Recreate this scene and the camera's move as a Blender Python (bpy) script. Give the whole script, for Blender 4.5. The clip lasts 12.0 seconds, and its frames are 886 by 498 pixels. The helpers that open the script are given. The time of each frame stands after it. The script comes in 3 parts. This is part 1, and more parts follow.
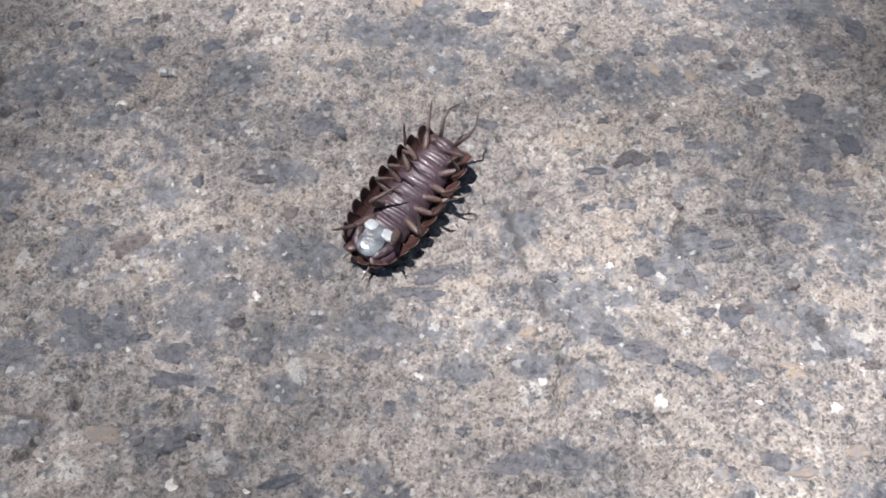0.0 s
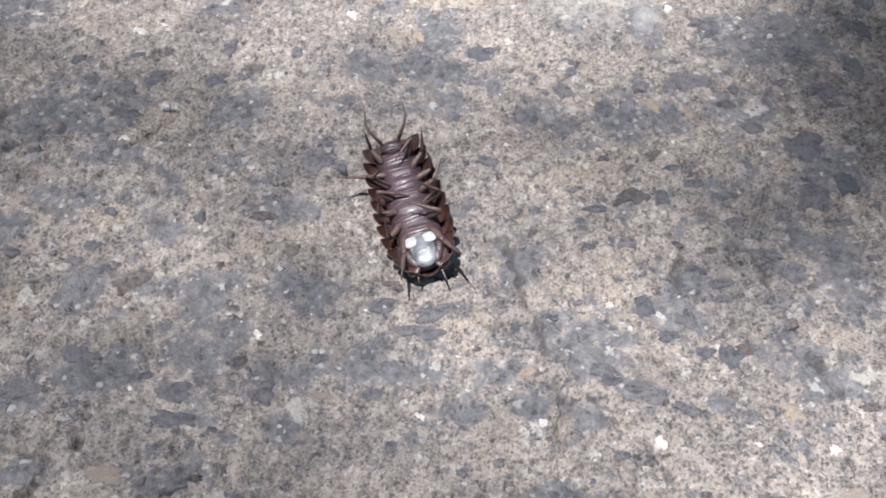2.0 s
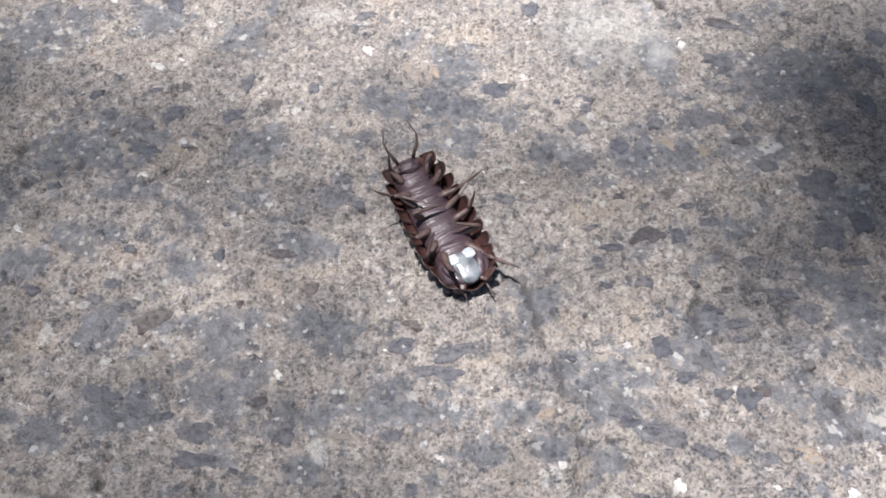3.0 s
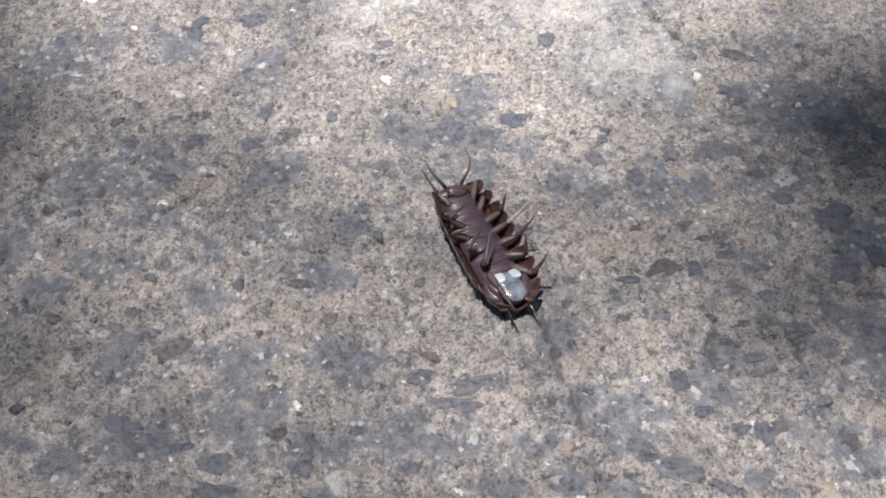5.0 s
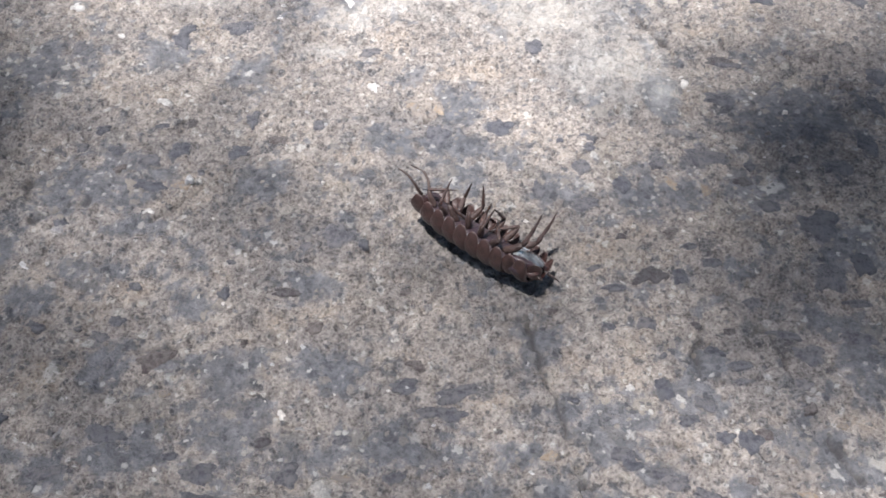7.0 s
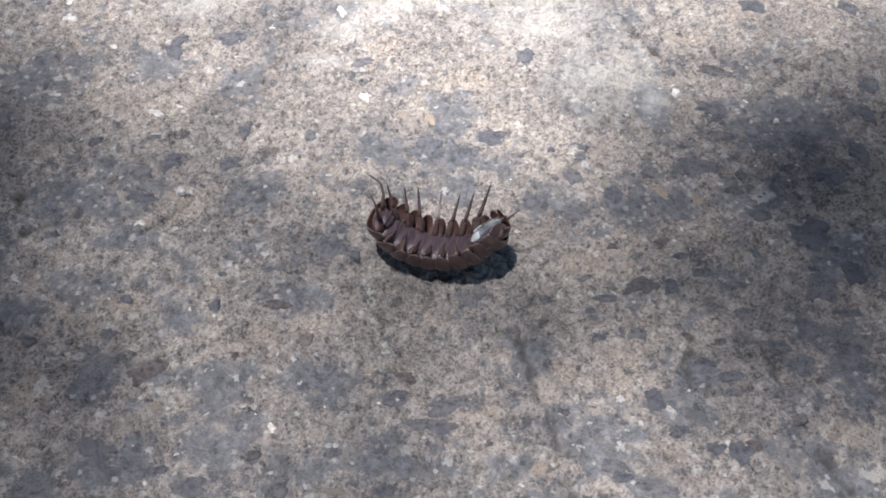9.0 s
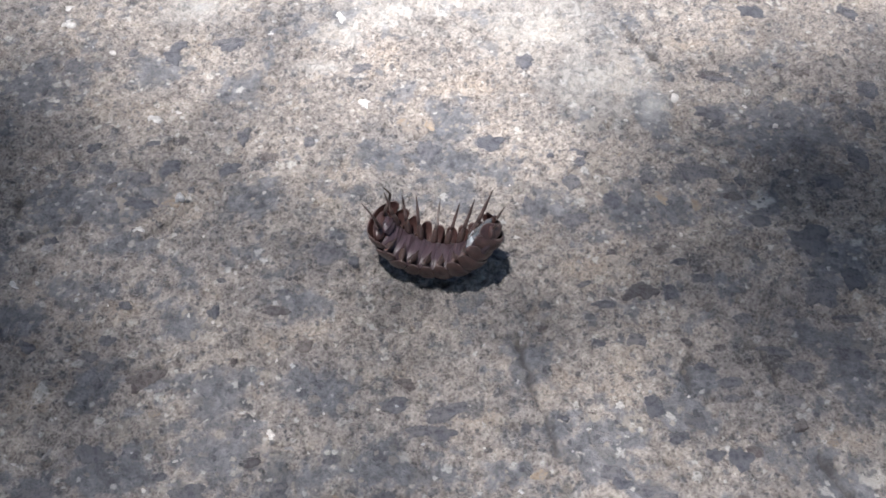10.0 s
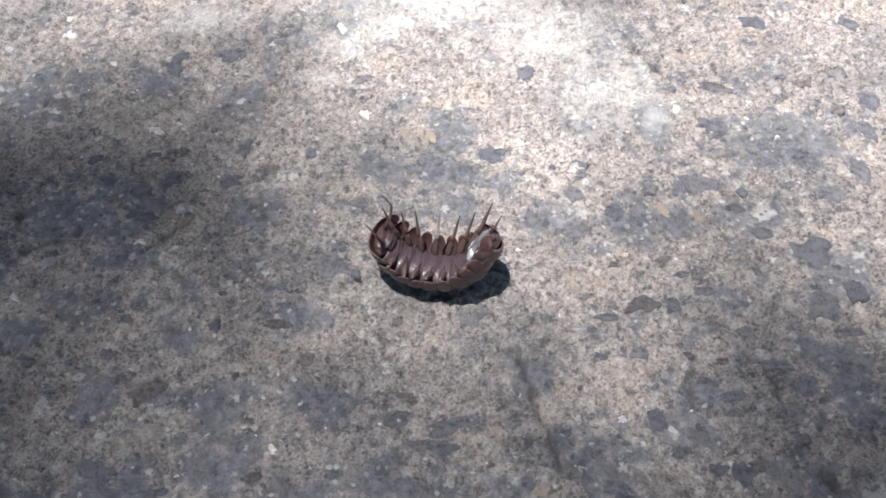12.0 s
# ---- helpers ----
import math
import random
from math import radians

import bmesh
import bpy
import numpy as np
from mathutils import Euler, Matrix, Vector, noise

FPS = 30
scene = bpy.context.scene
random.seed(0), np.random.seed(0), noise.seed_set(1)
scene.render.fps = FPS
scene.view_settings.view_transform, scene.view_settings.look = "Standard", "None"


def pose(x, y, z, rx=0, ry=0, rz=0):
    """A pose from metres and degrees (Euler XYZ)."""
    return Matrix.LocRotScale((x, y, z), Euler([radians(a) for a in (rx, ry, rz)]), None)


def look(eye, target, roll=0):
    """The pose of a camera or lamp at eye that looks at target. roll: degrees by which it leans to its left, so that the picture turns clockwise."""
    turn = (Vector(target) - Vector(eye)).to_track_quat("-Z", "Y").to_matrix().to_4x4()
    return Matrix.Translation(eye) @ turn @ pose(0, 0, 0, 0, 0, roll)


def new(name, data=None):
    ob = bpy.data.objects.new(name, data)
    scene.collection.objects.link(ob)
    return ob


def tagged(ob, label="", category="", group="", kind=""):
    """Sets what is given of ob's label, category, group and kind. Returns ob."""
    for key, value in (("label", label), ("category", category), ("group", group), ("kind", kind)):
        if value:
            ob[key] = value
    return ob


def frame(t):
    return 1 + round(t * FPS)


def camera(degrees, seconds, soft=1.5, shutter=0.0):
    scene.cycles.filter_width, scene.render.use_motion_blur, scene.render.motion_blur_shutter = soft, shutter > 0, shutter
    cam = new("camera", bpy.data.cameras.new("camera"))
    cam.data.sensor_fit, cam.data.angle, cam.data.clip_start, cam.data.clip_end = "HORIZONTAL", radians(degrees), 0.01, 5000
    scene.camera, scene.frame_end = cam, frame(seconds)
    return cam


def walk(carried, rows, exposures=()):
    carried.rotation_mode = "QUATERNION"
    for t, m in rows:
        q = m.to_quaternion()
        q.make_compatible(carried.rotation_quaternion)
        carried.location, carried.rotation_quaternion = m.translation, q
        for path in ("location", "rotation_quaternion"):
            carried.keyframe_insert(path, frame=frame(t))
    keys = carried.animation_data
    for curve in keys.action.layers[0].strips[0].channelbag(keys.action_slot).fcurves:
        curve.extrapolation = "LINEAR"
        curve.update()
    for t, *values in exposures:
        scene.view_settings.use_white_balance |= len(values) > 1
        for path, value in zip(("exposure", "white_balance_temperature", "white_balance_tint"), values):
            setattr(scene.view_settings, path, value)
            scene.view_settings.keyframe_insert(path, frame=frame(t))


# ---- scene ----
# A woodlouse on its back on a sunlit concrete slab under a tree. MM turns millimetres into metres.
MM = 0.001

# ---- camera ----
# seconds, x, y, z in millimetres, yaw, pitch, roll in degrees
PATH = [
    (0.0, 2.59, -4.06, 59.57, -0.61, -55.24, 0.49),
    (0.5, 2.55, -4.28, 59.42, -0.64, -55.09, 0.38),
    (1.0, 2.60, -4.13, 59.79, -0.56, -55.09, 0.28),
    (1.5, 2.44, -3.21, 60.86, -0.59, -54.89, 0.11),
    (2.0, 2.20, -2.61, 61.02, -0.55, -54.51, 0.13),
    (2.5, 1.96, -1.80, 61.98, -0.45, -54.32, 0.26),
    (3.0, 0.81, -1.00, 62.72, -0.44, -53.90, 0.07),
    (5.0, -0.38, -0.02, 64.03, 0.02, -53.18, -0.01),
    (5.5, 0.00, 0.00, 64.00, 0.00, -53.00, 0.00),
    (6.0, 0.20, 0.08, 64.17, -0.10, -53.02, -0.11),
    (6.5, 0.63, 0.14, 64.09, -0.04, -52.92, 0.01),
    (7.0, 0.55, 0.29, 64.14, -0.15, -52.90, -0.11),
    (9.0, 1.41, 0.96, 64.72, -0.31, -52.88, 0.09),
    (9.5, 1.51, 0.98, 64.74, -0.38, -52.66, 0.16),
    (10.0, 1.49, 1.12, 64.75, -0.38, -52.62, 0.15),
    (10.5, 1.09, 1.28, 64.82, -0.50, -52.47, -0.06),
    (11.0, 1.20, 1.58, 64.87, -0.36, -52.42, 0.05),
    (11.5, 1.28, 1.72, 65.05, -0.33, -52.41, 0.16),
    (12.0, 1.29, 1.82, 65.10, -0.39, -52.40, 0.11),
]
cam = camera(50.0, 12.0, soft=1.65)
EXPOSURES = [(0, 1.02), (1, 1.02), (1.5, 0.95), (3, 0.98), (5, 0.92), (7, 1.04), (9, 1.13), (11, 1.1), (11.5, 1.2), (12, 1.27)]
walk(cam, [(t, pose(x * MM, y * MM, z * MM, 90 + pitch, roll, yaw)) for t, x, y, z, yaw, pitch, roll in PATH], EXPOSURES)

# ---- light ----
SUN_DIR = Vector((-0.165, -0.08, 0.98)).normalized()
world = bpy.data.worlds.new("sky")
scene.world = world
world.use_nodes = True
wn = world.node_tree.nodes
sky = wn.new("ShaderNodeTexSky")
sky.sky_type, sky.sun_disc = "NISHITA", False
sky.sun_elevation = math.asin(SUN_DIR.z)
sky.sun_rotation = math.atan2(SUN_DIR.x, SUN_DIR.y)
wn["Background"].inputs["Strength"].default_value = 0.05
world.node_tree.links.new(sky.outputs[0], wn["Background"].inputs["Color"])
sun_data = bpy.data.lights.new("sun", "SUN")
sun_data.energy, sun_data.angle, sun_data.color = 5.0, radians(0.53), (0.98, 0.967, 0.985)
sun = new("sun", sun_data)
sun.matrix_world = look(SUN_DIR * 3, (0, 0, 0))


# ---- materials ----
def material(name):
    m = bpy.data.materials.new(name)
    m.use_nodes = True
    return m, m.node_tree.nodes, m.node_tree.links, m.node_tree.nodes["Principled BSDF"]


def node(nodes, kind, **inputs):
    n = nodes.new(kind)
    for key, value in inputs.items():
        n.inputs[key].default_value = value
    return n


def ramp(nodes, links, source, stops):
    r = nodes.new("ShaderNodeValToRGB")
    e = r.color_ramp.elements
    while len(e) < len(stops):
        e.new(0.5)
    for el, (p, c) in zip(e, stops):
        el.position = p
        el.color = (*c, 1) if len(c) == 3 else c
    links.new(source, r.inputs[0])
    return r.outputs[0]


def mix(nodes, links, fac, a, b, blend="MIX"):
    n = nodes.new("ShaderNodeMix")
    n.data_type, n.blend_type = "RGBA", blend
    for socket, v in ((n.inputs[0], fac), (n.inputs[6], a), (n.inputs[7], b)):
        if isinstance(v, bpy.types.NodeSocket):
            links.new(v, socket)
        elif isinstance(v, tuple):
            socket.default_value = (*v, 1)
        else:
            socket.default_value = v
    return n.outputs[2]


def grain(nodes, links, scale, detail=4.0, rough=0.6):
    """Noise in the thing's own space, scale in cycles a metre."""
    tc = nodes.new("ShaderNodeTexCoord")
    n = node(nodes, "ShaderNodeTexNoise", Scale=scale, Detail=detail, Roughness=rough)
    links.new(tc.outputs["Object"], n.inputs["Vector"])
    return n.outputs["Fac"]


def bump(nodes, links, bsdf, source, strength, distance):
    b = node(nodes, "ShaderNodeBump", Strength=strength, Distance=distance)
    links.new(source, b.inputs["Height"])
    links.new(b.outputs[0], bsdf.inputs["Normal"])


def concrete_material():
    m, n, l, b = material("weathered_concrete")
    masks = []
    for name in ("grey", "pale", "rust", "crack_shade", "dark"):
        at = n.new("ShaderNodeAttribute")
        at.attribute_name = name
        masks.append(at.outputs["Fac"])
    grey, pale, rust, crack_shade, dark = masks
    tc = n.new("ShaderNodeTexCoord")
    sand = node(n, "ShaderNodeTexVoronoi", Scale=5200, Randomness=1.0)
    l.new(tc.outputs["Object"], sand.inputs["Vector"])
    bits = n.new("ShaderNodeSeparateColor")
    l.new(sand.outputs["Color"], bits.inputs[0])
    fine = grain(n, l, 3600, 4, 0.65)
    mid = grain(n, l, 900, 6, 0.7)
    wide = grain(n, l, 90, 4, 0.6)
    def broken(mask, amount, low, high):
        """The mask with its edge broken up by the grain."""
        add = n.new("ShaderNodeMath")
        add.operation = "MULTIPLY_ADD"
        l.new(edge, add.inputs[0])
        add.inputs[1].default_value = amount
        l.new(mask, add.inputs[2])
        back = node(n, "ShaderNodeMath")
        back.operation, back.inputs[1].default_value = "SUBTRACT", amount / 2
        l.new(add.outputs[0], back.inputs[0])
        return ramp(n, l, back.outputs[0], [(low, (0, 0, 0)), (high, (1, 1, 1))])
    edge = grain(n, l, 1500, 5, 0.75)
    grey, dark = broken(grey, 1.6, 0.3, 0.62), broken(dark, 1.3, 0.32, 0.6)
    tan = ramp(n, l, mid, [(0.36, (0.115, 0.101, 0.097)), (0.48, (0.248, 0.219, 0.2)), (0.62, (0.369, 0.33, 0.298))])
    stone = ramp(n, l, mid, [(0.32, (0.08, 0.08, 0.088)), (0.5, (0.155, 0.155, 0.166)), (0.68, (0.25, 0.249, 0.26))])
    base = mix(n, l, grey, tan, stone)
    base = mix(n, l, rust, base, mix(n, l, 0.5, base, (0.37, 0.3, 0.235)))
    slate = ramp(n, l, mid, [(0.32, (0.058, 0.057, 0.067)), (0.5, (0.103, 0.102, 0.117)), (0.68, (0.17, 0.169, 0.185))])
    base = mix(n, l, mix(n, l, 1.0, dark, (0.75, 0.75, 0.75), "MULTIPLY"), base, slate)
    lumps = []
    for cells, share, seed in ((420, 0.14, 3.1), (1000, 0.38, 7.7), (1900, 0.42, 1.3)):
        warp = node(n, "ShaderNodeTexNoise", Scale=cells * 2.2, Detail=3.0)
        l.new(tc.outputs["Object"], warp.inputs["Vector"])
        bend = node(n, "ShaderNodeVectorMath")
        bend.operation = "MULTIPLY_ADD"
        l.new(warp.outputs["Color"], bend.inputs[0])
        bend.inputs[1].default_value = (0.9 / cells,) * 3
        l.new(tc.outputs["Object"], bend.inputs[2])
        vor = node(n, "ShaderNodeTexVoronoi", Scale=cells, Randomness=1.0)
        l.new(bend.outputs[0], vor.inputs["Vector"])
        rgb = n.new("ShaderNodeSeparateColor")
        l.new(vor.outputs["Color"], rgb.inputs[0])
        chosen = ramp(n, l, rgb.outputs[0], [(share, (1, 1, 1)), (share + 0.02, (0, 0, 0))])
        inside = ramp(n, l, vor.outputs["Distance"], [(0.34, (1, 1, 1)), (0.5, (0, 0, 0))])
        tint = ramp(n, l, rgb.outputs[1], [(0.0, (0.05, 0.052, 0.062)), (0.32, (0.115, 0.119, 0.132)), (0.55, (0.19, 0.18, 0.17)), (0.8, (0.33, 0.29, 0.245)), (0.95, (0.5, 0.485, 0.46))])
        mask = mix(n, l, 1.0, chosen, inside, "MULTIPLY")
        base = mix(n, l, mix(n, l, 1.0, mask, (0.8, 0.8, 0.8), "MULTIPLY"), base, tint)
        round_top = ramp(n, l, vor.outputs["Distance"], [(0.0, (1, 1, 1)), (0.6, (0, 0, 0))])
        lumps.append((mix(n, l, 1.0, round_top, chosen, "MULTIPLY"), 1000.0 / cells))
    crumb = node(n, "ShaderNodeTexVoronoi", Scale=3600, Randomness=1.0)
    wob = node(n, "ShaderNodeTexNoise", Scale=4500.0, Detail=3.0)
    l.new(tc.outputs["Object"], wob.inputs["Vector"])
    shift = node(n, "ShaderNodeVectorMath")
    shift.operation = "MULTIPLY_ADD"
    l.new(wob.outputs["Color"], shift.inputs[0])
    shift.inputs[1].default_value = (0.00044,) * 3
    l.new(tc.outputs["Object"], shift.inputs[2])
    l.new(shift.outputs[0], crumb.inputs["Vector"])
    pick = n.new("ShaderNodeSeparateColor")
    l.new(crumb.outputs["Color"], pick.inputs[0])
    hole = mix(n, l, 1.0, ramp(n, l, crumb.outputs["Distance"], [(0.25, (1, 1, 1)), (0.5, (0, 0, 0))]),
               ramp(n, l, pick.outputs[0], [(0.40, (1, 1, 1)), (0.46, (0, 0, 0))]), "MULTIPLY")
    coarse = n.new("ShaderNodeMath")
    coarse.operation = "MULTIPLY_ADD"
    l.new(grey, coarse.inputs[0])
    coarse.inputs[1].default_value, coarse.inputs[2].default_value = -0.75, 1.0
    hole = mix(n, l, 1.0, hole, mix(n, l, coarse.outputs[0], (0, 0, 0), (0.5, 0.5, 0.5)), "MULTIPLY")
    # relief shading put into the colour: holes darker, crests between them lighter
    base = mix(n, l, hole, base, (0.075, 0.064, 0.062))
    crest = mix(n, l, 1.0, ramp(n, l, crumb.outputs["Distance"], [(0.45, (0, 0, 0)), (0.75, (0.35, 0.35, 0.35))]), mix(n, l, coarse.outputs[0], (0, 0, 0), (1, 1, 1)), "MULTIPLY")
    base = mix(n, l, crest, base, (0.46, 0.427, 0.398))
    grains = ramp(n, l, bits.outputs[0], [(0.0, (0.35, 0.34, 0.35)), (0.22, (0.8, 0.8, 0.8)), (0.75, (1.05, 1.05, 1.04)), (0.93, (1.75, 1.72, 1.66))])
    texture = n.new("ShaderNodeMath")
    texture.operation = "MULTIPLY"
    texture.inputs[1].default_value = 0.27
    l.new(coarse.outputs[0], texture.inputs[0])
    base = mix(n, l, texture.outputs[0], base, grains, "MULTIPLY")
    pocks = ramp(n, l, fine, [(0.33, (0.22, 0.21, 0.22)), (0.45, (1, 1, 1)), (0.68, (1.25, 1.24, 1.22))])
    base = mix(n, l, texture.outputs[0], base, pocks, "MULTIPLY")
    stain = ramp(n, l, wide, [(0.36, (0.66, 0.67, 0.7)), (0.6, (1.12, 1.1, 1.08))])
    base = mix(n, l, 1.0, base, stain, "MULTIPLY")
    # pale cement, with the brightness of the sun patch painted in
    base = mix(n, l, pale, base, mix(n, l, 0.72, base, (0.62, 0.6, 0.565)))
    # shade inside cracks and undercut edges, put into the colour
    base = mix(n, l, crack_shade, base, (0.05, 0.045, 0.045))
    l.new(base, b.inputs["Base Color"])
    b.inputs["Roughness"].default_value = 0.68
    b.inputs["Specular IOR Level"].default_value = 0.5
    height = n.new("ShaderNodeMath")
    height.operation = "ADD"
    l.new(fine, height.inputs[0])
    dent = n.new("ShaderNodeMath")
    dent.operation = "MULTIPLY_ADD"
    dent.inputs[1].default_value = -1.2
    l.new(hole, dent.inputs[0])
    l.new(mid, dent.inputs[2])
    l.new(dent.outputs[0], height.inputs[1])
    total = height.outputs[0]
    for lump, size in lumps:
        add = n.new("ShaderNodeMath")
        add.operation = "MULTIPLY_ADD"
        add.inputs[1].default_value = 0.9 * size
        l.new(lump, add.inputs[0])
        l.new(total, add.inputs[2])
        total = add.outputs[0]
    bump(n, l, b, total, 0.7, 0.00042)
    return m


def pebble_material(name, dark, light, rough, scale=900.0, dusty=0.8):
    m, n, l, b = material(name)
    info = n.new("ShaderNodeObjectInfo")
    speck = grain(n, l, scale, 4, 0.7)
    base = ramp(n, l, speck, [(0.3, dark), (0.7, light)])
    place = n.new("ShaderNodeNewGeometry")
    crust = node(n, "ShaderNodeTexNoise", Scale=1900.0, Detail=6.0, Roughness=0.8)
    l.new(place.outputs["Position"], crust.inputs["Vector"])
    dust = ramp(n, l, crust.outputs["Fac"], [(0.46, (0, 0, 0)), (0.53, (dusty,) * 3)])
    base = mix(n, l, dust, base, (0.21, 0.2, 0.197))
    pits = ramp(n, l, crust.outputs["Fac"], [(0.36, (0.55, 0.55, 0.57)), (0.44, (1, 1, 1))])
    base = mix(n, l, 1.0, base, pits, "MULTIPLY")
    shade = ramp(n, l, info.outputs["Random"], [(0.0, (0.75, 0.76, 0.8)), (1.0, (1.2, 1.15, 1.1))])
    l.new(mix(n, l, 1.0, base, shade, "MULTIPLY"), b.inputs["Base Color"])
    b.inputs["Roughness"].default_value = rough
    bump(n, l, b, crust.outputs["Fac"], 0.6, 0.00045)
    return m


def shell_material(name, dark, light, rough, through_light=0.0, coat=0.2):
    m, n, l, b = material(name)
    spot = grain(n, l, 900, 3, 0.6)
    fine = grain(n, l, 4000, 3, 0.6)
    base = ramp(n, l, spot, [(0.35, dark), (0.68, light)])
    rim = n.new("ShaderNodeAttribute")
    rim.attribute_name = "rim"
    base = mix(n, l, rim.outputs["Fac"], base, (0.17, 0.12, 0.108))
    tip = n.new("ShaderNodeAttribute")
    tip.attribute_name = "tip"
    base = mix(n, l, tip.outputs["Fac"], base, (0.028, 0.02, 0.019))
    l.new(base, b.inputs["Base Color"])
    b.inputs["Roughness"].default_value = rough
    b.inputs["Coat Weight"].default_value = coat
    b.inputs["Coat Roughness"].default_value = 0.15
    if through_light:
        b.inputs["Subsurface Weight"].default_value = through_light
        b.inputs["Subsurface Radius"].default_value = (0.0006, 0.0004, 0.0003)
        b.inputs["Subsurface Scale"].default_value = 1.0
    bump(n, l, b, fine, 0.5, 0.00012)
    return m


def leaf_material():
    m, n, l, b = material("green_leaf")
    l.new(ramp(n, l, grain(n, l, 60), [(0.3, (0.028, 0.05, 0.02)), (0.7, (0.05, 0.082, 0.032))]), b.inputs["Base Color"])
    b.inputs["Roughness"].default_value = 0.5
    return m


def bark_material():
    m, n, l, b = material("brown_bark")
    f = grain(n, l, 40, 6)
    l.new(ramp(n, l, f, [(0.3, (0.05, 0.035, 0.025)), (0.7, (0.2, 0.15, 0.11))]), b.inputs["Base Color"])
    b.inputs["Roughness"].default_value = 0.9
    bump(n, l, b, f, 0.8, 0.01)
    return m


CONCRETE = concrete_material()
DARK_STONE = pebble_material("dark_grey_stone", (0.046, 0.046, 0.056), (0.125, 0.125, 0.143), 0.5, dusty=0.4)
BROWN_STONE = pebble_material("brown_stone", (0.046, 0.038, 0.038), (0.118, 0.098, 0.095), 0.33, dusty=0.4)
# white stones, and bright glints painted as white chips
WHITE_STONE_GLINT = pebble_material("white_stone_and_glint", (0.42, 0.405, 0.39), (0.76, 0.74, 0.71), 0.28, dusty=0.25)
TAN_STONE = pebble_material("tan_stone", (0.22, 0.168, 0.122), (0.36, 0.295, 0.225), 0.6)
GREY_STONE = pebble_material("grey_stone", (0.12, 0.125, 0.135), (0.36, 0.36, 0.37), 0.6)
SHELL = shell_material("brown_shell", (0.036, 0.0165, 0.0145), (0.088, 0.0425, 0.037), 0.4)
BELLY = shell_material("purple_grey_belly", (0.036, 0.021, 0.026), (0.084, 0.053, 0.063), 0.4, 0.1, 0.08)
LIMB = shell_material("pale_brown_leg", (0.06, 0.036, 0.031), (0.14, 0.092, 0.082), 0.5, 0.25, 0.06)
PALE_LIMB = shell_material("whitish_leg", (0.2, 0.165, 0.15), (0.4, 0.35, 0.32), 0.4, 0.25)
FEELER = shell_material("dark_brown_antenna", (0.03, 0.018, 0.016), (0.09, 0.06, 0.05), 0.4)
# gill covers whitened to hold the sun's highlight in their colour
PALE_HIGHLIGHT = shell_material("gill_cover_with_highlight", (0.36, 0.37, 0.38), (0.6, 0.62, 0.63), 0.14, 0.2, 1.0)
PALE_GREY = shell_material("bluish_grey_gill_plate", (0.075, 0.08, 0.088), (0.25, 0.266, 0.285), 0.18, 0.2, 1.0)
LEAF = leaf_material()
BARK = bark_material()


# ---- mesh helpers ----
def mesh_of(name, bm, mat, smooth=True):
    bmesh.ops.recalc_face_normals(bm, faces=bm.faces)
    me = bpy.data.meshes.new(name)
    bm.to_mesh(me)
    bm.free()
    me.materials.append(mat)
    if smooth:
        me.shade_smooth()
    return me


def part(name, data, parent, label="", at=None):
    ob = new(name, data)
    ob.parent = parent
    if at is not None:
        ob.matrix_basis = at
    return tagged(ob, label)


def tube(bm, points, radii, sides=7):
    """A closed tapering tube along points, in millimetres."""
    pts = [Vector(p) * MM for p in points]
    rings = []
    for i, p in enumerate(pts):
        d = (pts[min(i + 1, len(pts) - 1)] - pts[max(i - 1, 0)]).normalized()
        u = d.cross(Vector((0.31, 0.2, 0.93))).normalized()
        v = d.cross(u)
        rings.append([bm.verts.new(p + (u * math.cos(a) + v * math.sin(a)) * radii[i] * MM)
                      for a in (2 * math.pi * k / sides for k in range(sides))])
    for a, b in zip(rings, rings[1:]):
        for k in range(sides):
            bm.faces.new((a[k], a[(k + 1) % sides], b[(k + 1) % sides], b[k]))
    bm.faces.new(rings[0][::-1])
    bm.faces.new(rings[-1])


def sheet(bm, f, nu, nv):
    """Quads over f(u, v), u and v from 0 to 1, in millimetres."""
    g = [[bm.verts.new(Vector(f(i / nu, j / nv)) * MM) for j in range(nv + 1)] for i in range(nu + 1)]
    for i in range(nu):
        for j in range(nv):
            bm.faces.new((g[i][j], g[i + 1][j], g[i + 1][j + 1], g[i][j + 1]))
    return g


def solid(bm, outer, inner, nu, nv):
    """A closed shell between two sheets."""
    a, b = sheet(bm, outer, nu, nv), sheet(bm, inner, nu, nv)
    rim = lambda g: ([g[i][0] for i in range(nu)] + [g[nu][j] for j in range(nv)]
                     + [g[i][nv] for i in range(nu, 0, -1)] + [g[0][j] for j in range(nv, 0, -1)])
    ra, rb = rim(a), rim(b)
    for k in range(len(ra)):
        q = (k + 1) % len(ra)
        bm.faces.new((ra[k], ra[q], rb[q], rb[k]))


# ---- ground ----
def noise_field(x, y, size, seed):
    """Smooth gradient noise about 0.5, from 0 to 1."""
    a = np.random.RandomState(seed).rand(256, 256) * 2 * math.pi
    gx, gy = np.cos(a), np.sin(a)
    c, q = math.cos(0.4 + seed * 1.37), math.sin(0.4 + seed * 1.37)
    u, v = (c * x - q * y) / size + 91.3, (q * x + c * y) / size + 47.7
    i, j = np.floor(u).astype(int), np.floor(v).astype(int)
    p, r = u - i, v - j
    fade = lambda w: w * w * w * (w * (6 * w - 15) + 10)
    at = lambda m, n: gx[(i + m) % 256, (j + n) % 256] * (p - m) + gy[(i + m) % 256, (j + n) % 256] * (r - n)
    low = at(0, 0) * (1 - fade(p)) + at(1, 0) * fade(p)
